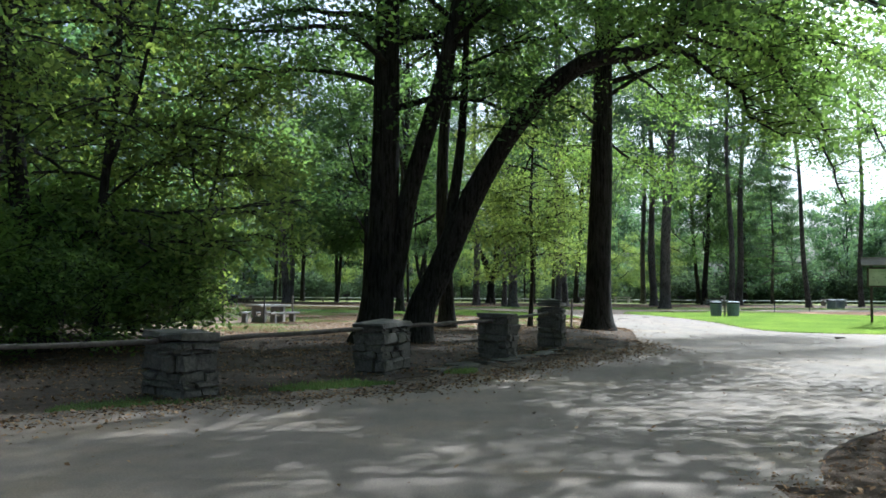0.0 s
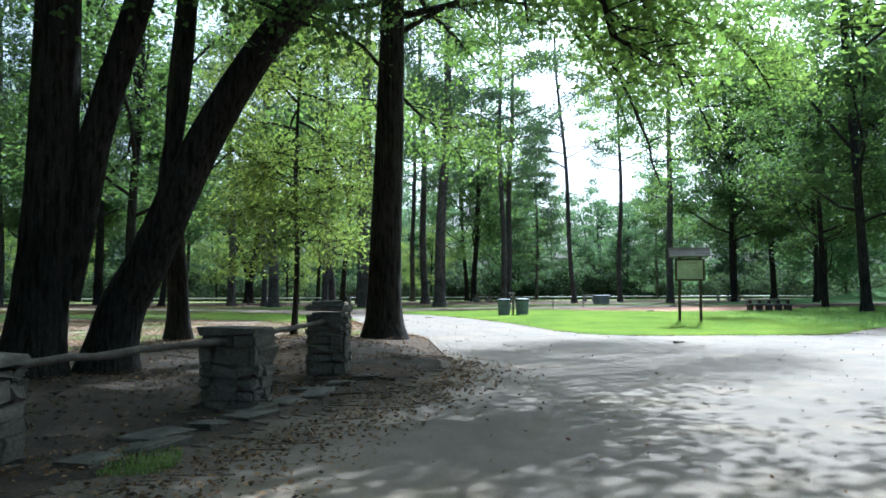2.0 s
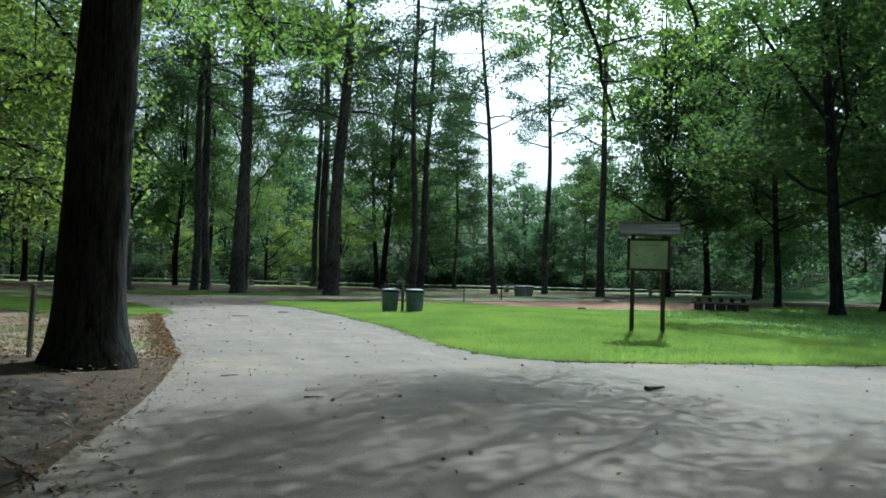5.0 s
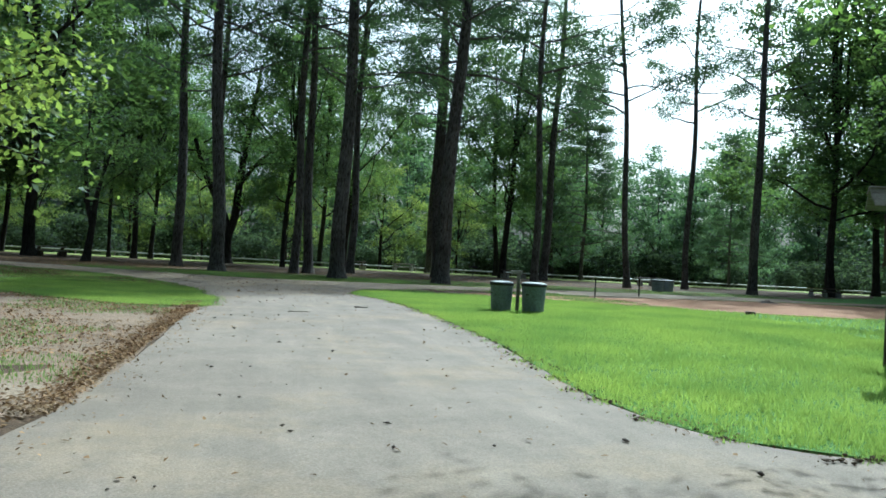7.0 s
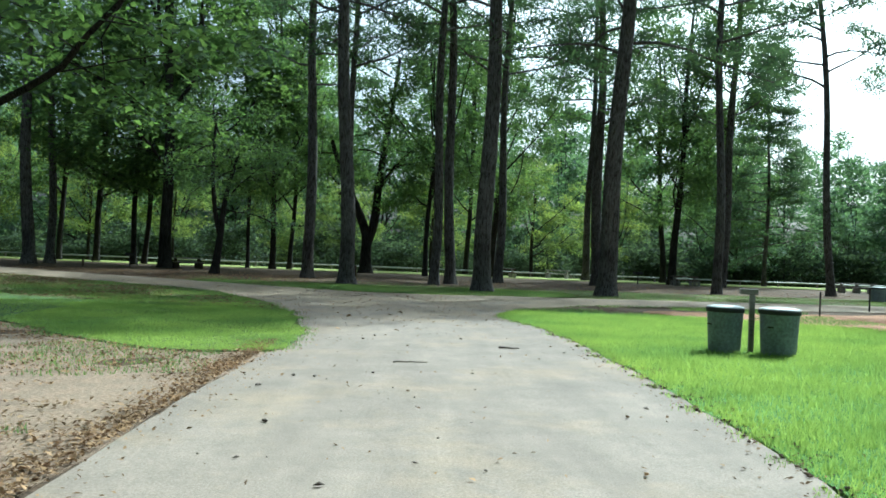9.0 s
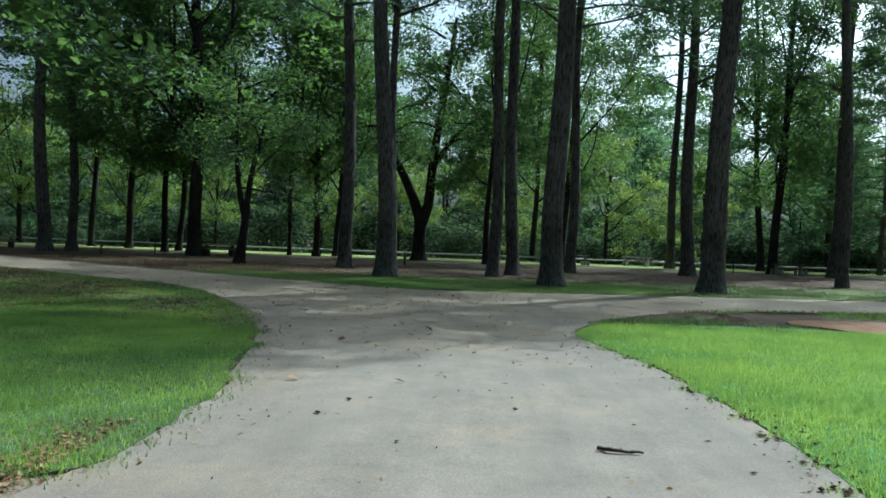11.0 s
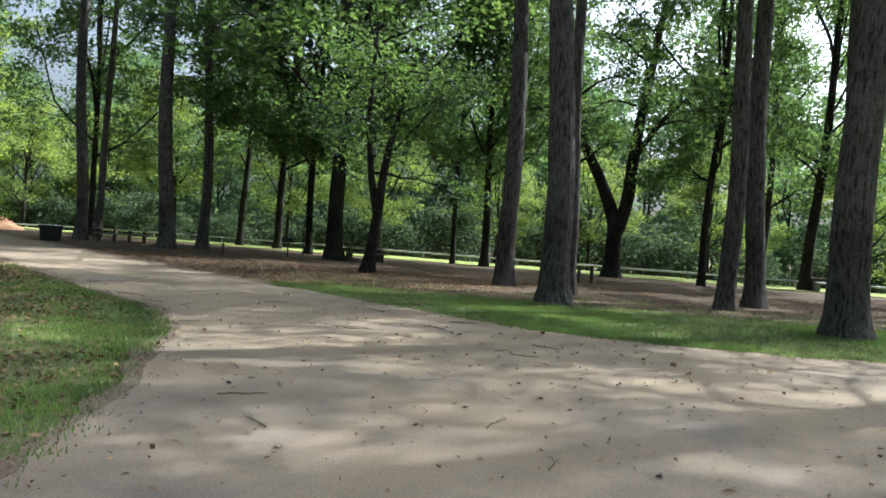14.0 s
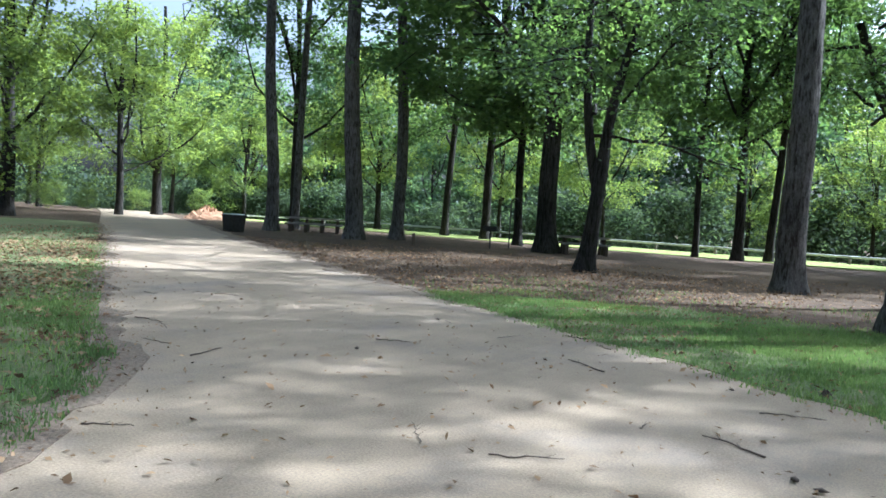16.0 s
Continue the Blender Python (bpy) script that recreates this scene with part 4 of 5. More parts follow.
for n, (x, y, s) in enumerate([(-7.2, 15.2, 0.5), (-8.8, 14.6, 0.65), (-7.9, 17.8, 0.8), (-10.2, 18.5, 0.9), (-8.9, 20.6, 0.95), (-10.4, 22.5, 1.0), (-13, 26, 1.1), (-16, 22, 1.2), (-9.5, 13.5, 0.65), (-11.5, 15.5, 0.9), (-9.2, 17.0, 0.6), (-12.5, 19.5, 1.0), (-12.0, 23.5, 0.9), (-6.9, 20.2, 0.62), (-7.3, 21.3, 0.8)]):
    shrub(x, y, s, n, "dark leafy bush in the roadside thicket", "thicket")
for n, (x, y, s) in enumerate([(-7.9, 22.4, 0.8), (-9.0, 25.4, 0.95), (-8.3, 20.9, 0.6)]):
    shrub(x, y, s, n, "light green bush in the sun at the thicket edge", "sunbush")
for n, (x, y, s) in enumerate([(-49.5, 94.0, 0.4), (-52.5, 92.0, 0.45), (-55.5, 95.0, 0.5), (-50.5, 99.5, 0.45), (-47.0, 103.0, 0.5)]):
    shrub(x, y, s, n, "low light green weeds where the road ends", "sunbush")
for n, (x, y, s) in enumerate([(-13.5, 24, 0.95), (-15, 17, 0.9), (-12.5, 32, 1.0), (-18, 28, 1.1)]):
    tree(x, y, 0.4 * s, f"broad{n % 4}", 15 * s, BARK_OAK, "woodland tree behind the thicket", "tree", "thicket trees", s)

# forked trees of the grove
hand_tree("old forked tree with two great limbs", "tree", (5.64, 96.0, -0.05), [([(0, 0, -0.3), (0.0, 0, 1.5), (-0.05, 0, 3.2), (-0.9, 0, 5.4), (-2.2, 0.2, 8.0), (-3.2, 0.2, 11)], 0.50, 0.16), ([(0.1, 0, 2.6), (0.6, 0, 4.4), (0.9, 0, 8), (1.6, 0, 13), (2.2, 0, 18)], 0.40, 0.12), ([(0.85, 0, 7), (2.4, -0.2, 9.2), (4.2, -0.3, 10.8)], 0.20, 0.08)],
          ring_limbs(rr, 9, 8, 18, 5.5, 1.4, 0, 0.4, 0.10) + ring_limbs(rr, 6, 6, 11, 4.5, -2.4, 0.2, 0.4, 0.09) + ring_limbs(rr, 4, 9.5, 11, 4.0, 3.8, -0.3, 0.3, 0.08), 120, LEAF_DEEP, 24, 0.55, 0.22, 0.13)
hand_tree("small dark forked tree with bushy crown", "tree", (-2.5, 78.6, 0.0), [([(0, 0, -0.2), (0.15, 0, 1.0), (0.3, 0, 2.4), (0.5, 0.1, 4.6), (1.2, 0.1, 7.5)], 0.25, 0.08), ([(0.28, 0, 2.2), (-0.1, 0, 4.0), (-0.3, 0, 6.5), (-0.2, 0, 10)], 0.16, 0.06)],
          ring_limbs(rr, 10, 3.6, 10, 3.8, 0, 0, 0.4, 0.06) + ring_limbs(rr, 4, 4.4, 8, 3.2, 0.8, 0.1, 0.4, 0.05), 121, LEAF_DEEP, 24, 0.46, 0.16, 0.095)
# unseen trees round the entrance road, behind and beside the camera's start, added for shade
for n, (x, y, s_) in enumerate([(-9, -2.5, 1.0), (-10, 6.0, 1.0), (-7.5, -9.5, 1.0), (6.8, -3.0, 0.95), (5.5, -12, 1.0), (9.9, 11.2, 0.9), (18, 3, 1.0), (-20, 4, 1.0), (29, 14, 0.95)]):
    tree(x, y, 0.6, f"broad{n % 4}", 21 * s_, BARK_OAK, "unseen broad-crowned tree added to shade the entrance road", "tree", "entrance road trees", s_)

# stands out of view; added so its crown shades the start of the drive
hand_tree("large unseen tree added beside the entrance road for its shade", "tree", (18.0, 13.6, 0.0), [([(0, 0, -0.3), (0.0, 0.1, 3), (0.1, 0, 7), (0.0, 0, 16)], 0.5, 0.2)],
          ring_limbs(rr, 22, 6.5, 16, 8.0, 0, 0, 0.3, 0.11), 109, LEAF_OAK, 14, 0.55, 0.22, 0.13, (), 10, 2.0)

# ---------------------------------------------------------------- stone pillars and rails at the entrance
def stone_mesh(rng, sx, sy, sz):
    bm = bmesh.new()
    box(bm, 0, 0, 0, sx, sy, sz, min(sx, sy, sz) * 0.16)
    for v in bm.verts:
        v.co += Vector(rng.normal(0, 0.015, 3))
    return from_bm("stone", bm, STONE)


def stone_pillar(x, y, yaw, w, le, h, seed, label):
    rng = np.random.default_rng(seed)
    ob = thing("stone_pillar", pose(x, y, float(ground_z(x, y)) - 0.03, 0, 0, yaw), label, "pillar", "stone pillars of the entrance")
    bm = bmesh.new()
    box(bm, 0, 0, h / 2 - 0.08, w - 0.12, le - 0.12, h)
    part("core", bm, MORTAR, ob)
    z = -0.05
    while z < h - 0.13:
        ch = min(rng.choice([0.07, 0.11, 0.15, 0.22]) * rng.uniform(0.85, 1.15), h - 0.06 - z)
        for side in range(4):
            span = w if side % 2 == 0 else le
            depth = (le if side % 2 == 0 else w) / 2
            a = -span / 2
            while a < span / 2 - 0.05:
                sw = min(rng.uniform(0.13, 0.52), span / 2 - a)
                if span / 2 - a - sw < 0.12:
                    sw = span / 2 - a
                c = a + sw / 2
                out = depth - 0.055 + rng.uniform(-0.035, 0.035)
                px0, py0 = ((c, -out), (out, c), (-c, out), (-out, -c))[side]
                m = pose(px0, py0, z + ch / 2, rng.normal(0, 3), rng.normal(0, 3), (0, 90, 180, 270)[side] + rng.normal(0, 4))
                part_data("stone", stone_mesh(rng, sw - 0.012, 0.15, ch - 0.014), ob, m)
                a += sw
        z += ch
    # cap of two or three flat slabs
    n = 2 if le > 0.7 else 1
    for i in range(n):
        m = pose(rng.normal(0, 0.02), (i - (n - 1) / 2) * le / n, h - 0.02 + rng.uniform(0, 0.02), rng.normal(0, 1), rng.normal(0, 1.2), rng.normal(0, 3))
        part_data("cap_stone", stone_mesh(rng, w + 0.07, le / n + 0.05, 0.085), ob, m)
    if le < 0.6 and w < 0.7:
        part_data("cap_stone", stone_mesh(rng, w - 0.12, le - 0.10, 0.09), ob, pose(0.04, 0.03, h + 0.06, 2, -3, 14))
    return ob


PILLARS = [(-3.5, 10.75, 52, 0.56, 0.84, 0.84), (-1.05, 14.05, 66, 1.0, 0.55, 0.86), (1.17, 17.15, 62, 0.54, 0.64, 0.95), (2.66, 19.75, 70, 0.56, 0.56, 1.08)]
for n, (x, y, a, w, le, h) in enumerate(PILLARS):
    stone_pillar(x, y, a, w, le, h, 200 + n, "rough grey fieldstone pillar with flat cap stones")
stone_pillar(-9.6, 5.6, 60, 0.62, 1.0, 0.88, 207, "rough grey fieldstone pillar with flat cap stones")


def log_rail(a, b, r):
    a, b = np.array(a, float), np.array(b, float)
    t = np.linspace(0, 1, 14)[:, None]
    rng = np.random.default_rng(int(abs(a[0] * 100)) + 3)
    p = a + (b - a) * t + rng.normal(0, 0.006, (14, 3))
    v, f = tube_np(p, r * (1 + 0.08 * rng.standard_normal(14)), 14)
    tagged(new("log_rail", mesh_np("log_rail", v, f, LOG, True)), "weathered round timber rail between stone pillars", "rail", "entrance rails")


ends = [(-9.6, 5.6, 0.72), (-3.5, 10.75, 0.72), (-1.05, 14.05, 0.76), (1.17, 17.15, 0.80), (2.66, 19.75, 0.90)]
for a, b in zip(ends, ends[1:]):
    log_rail(a, b, 0.037)
rng_k = np.random.default_rng(44)
for i, t in enumerate(np.linspace(0.04, 0.96, 11)):
    x, y = -0.6 + t * 3.4 + 0.15 * math.sin(i * 2.1), 14.3 + t * 5.4
    ob = new("kerb_stone", stone_mesh(rng_k, rng_k.uniform(0.45, 0.75), rng_k.uniform(0.28, 0.42), 0.10))
    ob.matrix_world = pose(x + 0.35, y - 0.2, float(ground_z(x, y)) - 0.015, rng_k.normal(0, 2), rng_k.normal(0, 2), 58 + rng_k.normal(0, 9))
    tagged(ob, "flat edging stone half sunk in leaf litter", "stone", "edging stones")

# ---------------------------------------------------------------- notice board
def notice_board(x, y, yaw):
    ob = thing("notice_board", pose(x, y, float(ground_z(x, y)) - 0.03, 0, 0, yaw), "roofed timber notice board with a faded cream map", "notice board")
    for sx in (-0.37, 0.37):
        bm = bmesh.new()
        box(bm, sx, 0, 1.25, 0.10, 0.10, 2.7, 0.008)
        part("post", bm, WOOD_DARK, ob)
    bm = bmesh.new()
    box(bm, 0, -0.075, 2.04, 1.02, 0.045, 0.80, 0.005)
    part("backing", bm, WOOD_DARK, ob)
    bm = bmesh.new()
    box(bm, 0, -0.106, 2.04, 0.90, 0.012, 0.68, 0.003)
    panel = part("map_panel", bm, CREAM, ob, "faded cream map panel")
    for nm, px0, pz, sx, sz in (("frame", 0, 2.41, 1.06, 0.055), ("frame", 0, 1.67, 1.06, 0.055), ("frame", -0.49, 2.04, 0.06, 0.68), ("frame", 0.49, 2.04, 0.06, 0.68)):
        bm = bmesh.new()
        box(bm, px0, -0.118, pz, sx, 0.04, sz, 0.004)
        part(nm, bm, WOOD_DARK, ob)
    rng = np.random.default_rng(8)
    for cx, cz, sx, sz in [(0.06, 2.30, 0.30, 0.012), (0.06, 2.265, 0.40, 0.012), (0.05, 2.15, 0.16, 0.008)]:
        bm = bmesh.new()
        box(bm, cx, -0.1145, cz, sx, 0.003, sz)
        part("print_line", bm, INK, panel)
    for cx, cz, r in [(-0.33, 2.06, 0.018), (-0.28, 2.02, 0.022), (-0.22, 1.88, 0.018), (-0.10, 1.82, 0.024), (0.10, 1.90, 0.015), (0.14, 2.03, 0.034), (-0.16, 1.93, 0.012), (-0.12, 1.88, 0.014)]:
        bm = bmesh.new()
        vs = [bm.verts.new((cx + r * (0.6 + 0.7 * rng.random()) * math.cos(a), -0.1135, cz + r * (0.6 + 0.7 * rng.random()) * math.sin(a))) for a in np.arange(7) * 0.9]
        f = bm.faces.new(vs)
        bmesh.ops.solidify(bm, geom=[f], thickness=0.002)
        part("map_blot", bm, INK, panel)
    # roof of two slopes of split boards, ridge along the board
    for side in (-1, 1):
        for k in range(3):
            bm = bmesh.new()
            box(bm, 0, 0, 0, 1.44 + 0.02 * rng.standard_normal(), 0.17, 0.04, 0.006)
            b = part("roof_board", bm, WOOD_GREY, ob)
            b.matrix_basis = pose(0, side * (0.06 + 0.115 * k), 2.79 - 0.105 * k, -side * 40, 0, rng.normal(0, 0.4))
    bm = bmesh.new()
    box(bm, 0, 0, 2.835, 1.46, 0.13, 0.05, 0.012)
    part("ridge_board", bm, WOOD_GREY, ob)
    for sx in (-0.37, 0.37):
        bm = bmesh.new()
        box(bm, sx, 0, 2.60, 0.08, 0.52, 0.07, 0.006)
        part("rafter", bm, WOOD_DARK, ob)


notice_board(17.9, 32.77, -30)

# ---------------------------------------------------------------- bins
def litter_bin(x, y, h, r, body_mat, label, group, square=False):
    ob = thing("litter_bin", pose(x, y, float(ground_z(x, y)) - 0.015, 0, 0, x * 37), label, "bin", group)
    n = 4 if square else 28
    prof = [(r * 0.86, 0.0), (r * 0.88, 0.03), (r * 0.95, h * 0.5), (r, h * 0.84), (r * 1.0, h * 0.86)]
    def lathe(prof, n, close=True):
        bm = bmesh.new()
        rows = [[bm.verts.new((q * math.cos(2 * math.pi * (k + 0.5) / n), q * math.sin(2 * math.pi * (k + 0.5) / n), z)) for k in range(n)] for q, z in prof]
        for a, b in zip(rows, rows[1:]):
            for k in range(n):
                bm.faces.new((a[k], a[(k + 1) % n], b[(k + 1) % n], b[k]))
        bm.faces.new(rows[0][::-1])
        bm.faces.new(rows[-1])
        return bm
    shell = part("body", lathe(prof, n), body_mat, ob)
    part("rim", lathe([(r * 1.05, h * 0.855), (r * 1.07, h * 0.865), (r * 1.07, h * 0.93), (r * 1.03, h * 0.945)], n), BLACK_IRON, ob, "dark rim band")
    part("lid", lathe([(r * 1.04, h * 0.945), (r * 1.0, h * 0.965), (r * 0.7, h * 0.99), (r * 0.2, h * 1.0)], n), BIN_LID, ob, "pale weathered lid")
    bm = bmesh.new()
    box(bm, r * 1.0, 0, h * 0.6, 0.03, 0.10, 0.025, 0.005)
    part("handle", bm, BLACK_IRON, shell)
    return ob


litter_bin(14.92, 43.95, 0.86, 0.31, BIN_GREEN, "grey-green metal litter bin with pale lid on the lawn", "lawn bins")
litter_bin(15.70, 43.50, 0.86, 0.33, BIN_GREEN, "grey-green metal litter bin with pale lid on the lawn", "lawn bins")
litter_bin(35.9, 74.3, 0.86, 0.42, BIN_GREEN, "grey-green litter bin near the picnic grove", "grove bins")
litter_bin(37.0, 74.8, 0.86, 0.40, BIN_GREEN, "grey-green litter bin near the picnic grove", "grove bins")
litter_bin(-22.0, 83.3, 0.85, 0.55, BLACK_IRON, "dark square litter bin beside the road", "grove bins", True)


def post(x, y, h, r, material, label, cap=False, lean=0.0):
    ob = thing("marker_post", pose(x, y, float(ground_z(x, y)) - 0.03, lean, lean * 0.5, x * 11), label, "post", "posts")
    bm = bmesh.new()
    box(bm, 0, 0, h / 2 - 0.1, 2 * r, 2 * r, h + 0.2, r * 0.25)
    part("shaft", bm, material, ob)
    if cap:
        bm = bmesh.new()
        box(bm, 0.06, 0, h + 0.02, 0.3, 0.14, 0.10, 0.01)
        part("head", bm, WOOD_GREY, ob)
    return ob


post(15.36, 43.85, 1.10, 0.045, WOOD_GREY, "weathered post with a small head between two bins", True)
post(4.65, 29.2, 1.05, 0.03, WOOD_GREY, "thin weathered post beside the old oak", False, 1.5)
post(-7.5, 33.6, 1.25, 0.025, BLACK_IRON, "thin dark post beside a picnic table")
post(-6.75, 35.9, 1.15, 0.04, WOOD_GREY, "short weathered post beside a picnic table")
post(5.0, 85.6, 0.75, 0.06, WOOD_DARK, "short dark timber post in the grove")
post(5.5, 86.3, 0.78, 0.06, WOOD_DARK, "short dark timber post in the grove")
post(-12.7, 84.7, 0.55, 0.06, WOOD_DARK, "low dark timber stake in the grove")
post(28.5, 62.5, 1.0, 0.03, BLACK_IRON, "thin dark post at the picnic place")
post(23.5, 57.0, 0.9, 0.025, BLACK_IRON, "thin dark post by the clay patch")


# ---------------------------------------------------------------- picnic tables, grills
def picnic_table(x, y, yaw, le, top_mat, label, legs=3, leg_mat=CONCRETE):
    ob = thing("picnic_table", pose(x, y, float(ground_z(x, y)) - 0.03, 0, 0, yaw), label, "picnic table", "picnic tables")
    for k in range(4):
        bm = bmesh.new()
        box(bm, 0, -0.285 + 0.19 * k, 0.745, le, 0.175, 0.09, 0.01)
        part("top_board", bm, top_mat, ob)
    for s in (-1, 1):
        bm = bmesh.new()
        box(bm, 0, s * 0.76, 0.455, le * 0.96, 0.27, 0.085, 0.012)
        part("bench", bm, top_mat, ob)
    for k in range(legs):
        lx = (k / (legs - 1) - 0.5) * le * 0.78
        bm = bmesh.new()
        box(bm, lx, 0, 0.36, 0.16, 0.42, 0.74, 0.02)
        part("pedestal", bm, leg_mat, ob)
        for s in (-1, 1):
            bm = bmesh.new()
            box(bm, lx, s * 0.76, 0.20, 0.18, 0.20, 0.46, 0.015)
            part("bench_leg", bm, leg_mat, ob)
        bm = bmesh.new()
        box(bm, lx, 0, 0.70, 0.10, 0.72, 0.06, 0.01)
        part("bearer", bm, WOOD_DARK, ob)
    return ob


# grey boards over dark legs on these three: lit tops put into the colour
picnic_table(35.2, 50.0, -30, 2.9, WOOD_GREY, "long picnic table with benches at the clay patch, boards pale as if lit", 5, WOOD_DARK)
picnic_table(-22.8, 89.9, 38, 3.2, WOOD_GREY, "long picnic table on dark legs under the pines, boards pale as if lit", 4, WOOD_DARK)
picnic_table(-7.3, 90.3, 30, 2.2, WOOD_GREY, "picnic table on dark legs beside a large tree, boards pale as if lit", 2, WOOD_DARK)
picnic_table(17.5, 99.0, 10, 1.9, WOOD_DARK, "dark picnic table deep in the grove", 2)
picnic_table(22.8, 102.5, -20, 2.2, WOOD_GREY, "grey picnic table deep in the grove", 2)
picnic_table(32.0, 95.0, 5, 2.2, WOOD_DARK, "dark picnic table in the grove behind the bins", 2)
picnic_table(44.5, 91.5, -15, 2.8, WOOD_GREY, "pale grey picnic table near the rail fence")
picnic_table(56.5, 83.0, -30, 2.8, WOOD_DARK, "dark picnic table at the far end of the lawn")


def concrete_table(x, y, yaw):
    ob = thing("picnic_table", pose(x, y, float(ground_z(x, y)) - 0.03, 0, 0, yaw), "cast concrete picnic table with pierced end panels in the clearing", "picnic table", "picnic tables")
    bm = bmesh.new()
    box(bm, 0, 0, 0.745, 2.0, 0.86, 0.09, 0.012)
    part("tabletop", bm, CONCRETE, ob)
    for lx in (-0.62, 0.62):
        bm = bmesh.new()
        for cy, cz, sy, sz in ((-0.26, 0.33, 0.20, 0.74), (0.26, 0.33, 0.20, 0.74), (0, 0.60, 0.32, 0.20), (0, 0.12, 0.32, 0.32)):
            box(bm, lx, cy, cz, 0.13, sy, sz, 0.004)
        part("end_panel", bm, CONCRETE, ob)
    for side in (-1, 1):
        bm = bmesh.new()
        box(bm, 0, side * 0.80, 0.44, 1.9, 0.32, 0.08, 0.012)
        bench = part("bench", bm, CONCRETE, ob)
        for lx in (-0.62, 0.62):
            bm = bmesh.new()
            box(bm, lx, side * 0.80, 0.18, 0.13, 0.26, 0.44, 0.01)
            part("bench_leg", bm, CONCRETE, bench)


concrete_table(-7.6, 34.9, 62)


def grill(x, y, yaw):
    ob = thing("park_grill", pose(x, y, float(ground_z(x, y)) - 0.03, 0, 0, yaw), "black iron park grill on a single post", "grill", "park grills")
    bm = bmesh.new()
    bmesh.ops.create_cone(bm, cap_ends=True, segments=10, radius1=0.04, radius2=0.04, depth=0.9, matrix=Matrix.Translation((0, 0, 0.35)))
    part("pedestal", bm, BLACK_IRON, ob)
    bm = bmesh.new()
    for cx, cy, sx, sy in ((0, -0.24, 0.6, 0.02), (0, 0.24, 0.6, 0.02), (-0.3, 0, 0.02, 0.5), (0.3, 0, 0.02, 0.5)):
        box(bm, cx, cy, 0.90, sx, sy, 0.22)
    box(bm, 0, 0, 0.80, 0.6, 0.5, 0.02)
    fire = part("firebox", bm, BLACK_IRON, ob)
    bm = bmesh.new()
    for k in range(9):
        box(bm, -0.26 + 0.065 * k, 0, 1.0, 0.014, 0.5, 0.014)
    part("grate", bm, BLACK_IRON, fire)


grill(-10.6, 87.6, 20)
grill(27.5, 93.0, 10)
grill(-9.2, 33.5, 40)


def lantern_hook(x, y):
    ob = thing("lantern_hook", pose(x, y, float(ground_z(x, y)) - 0.03, 0, 0, 32), "tall thin black iron lantern hook", "hook post")
    p = np.array([(0, 0, -0.2), (0, 0, 0.8), (0, 0, 2.0), (0.02, 0, 2.2), (0.12, 0, 2.33), (0.26, 0, 2.34), (0.36, 0, 2.26), (0.42, 0, 2.2)])
    v, f = tube_np(p, np.full(len(p), 0.03), 8)
    part_data("pole", mesh_np("pole", v, f, BLACK_IRON, True), ob)


lantern_hook(-10.7, 89.6)


# ---------------------------------------------------------------- low rail fence along the bank
def fence_line():
    ob = thing("rail_fence", Matrix.Identity(4), "low grey rail fence along the grass bank", "fence")
    pts = np.array([(-62, 113.5), (-36, 106), (-12, 104.2), (10, 103.6), (40, 103.0), (75, 105), (110, 109)], float)
    line = spline(pts, 3.6, 0.0, 1, False)
    z = ground_z(line[:, 0], line[:, 1])
    p3 = np.c_[line, z + 0.40]
    v, f = tube_np(p3, np.full(len(p3), 0.065), 8)
    part_data("rail", mesh_np("rail", v, f, RAIL_MAT, True), ob)
    bm = bmesh.new()
    box(bm, 0, 0, 0.14, 0.14, 0.14, 0.46, 0.015)
    me = from_bm("fence_post", bm, WOOD_GREY)
    for q, zz in zip(line, z):
        part_data("fence_post", me, ob, pose(q[0], q[1], zz))


fence_line()


def heap(x, y, r, h, material, label, name, category, seed):
    rng = np.random.default_rng(seed)
    n, m = 26, 10
    vs, fs = [(0, 0, h)], []
    for j in range(1, m + 1):
        for k in range(n):
            a, q = 2 * math.pi * k / n, j / m
            rr_ = r * q * (1 + 0.12 * math.sin(3 * a + seed))
            vs.append((rr_ * math.cos(a), rr_ * math.sin(a), h * (1 - q) ** 0.9 * (1 + 0.18 * rng.standard_normal()) - 0.08 * q))
    fs = [(1 + (j - 1) * n + k, 1 + (j - 1) * n + (k + 1) % n, 1 + j * n + (k + 1) % n, 1 + j * n + k) for j in range(1, m) for k in range(n)]
    me = bpy.data.meshes.new(name)
    me.from_pydata(vs, [], fs + [(0, 1 + k, 1 + (k + 1) % n) for k in range(n)])
    me.materials.append(material)
    ob = new(name, me)
    ob.matrix_world = pose(x, y, float(ground_z(x, y)) - 0.02)
    return tagged(ob, label, category)


heap(-39.5, 97.0, 1.9, 0.95, RED_SOIL, "mound of orange clay at the end of the road", "clay_mound", "mound", 5)
heap(-6.2, 32.6, 0.6, 0.12, SOIL, "low ring of earth and ash", "fire_ring", "fire ring", 6)
heap(15.6, 56.6, 1.4, 0.14, SOIL, "low mound of bare dark soil at the lawn tip", "soil_mound", "earth heap", 7)


# ---------------------------------------------------------------- grass, leaf litter, debris
def scatter(rng, poly, n, lo, hi):
    x, y = rng.uniform(lo[0], hi[0], n), rng.uniform(lo[1], hi[1], n)
    k = inside(x, y, poly)
    return x[k], y[k]


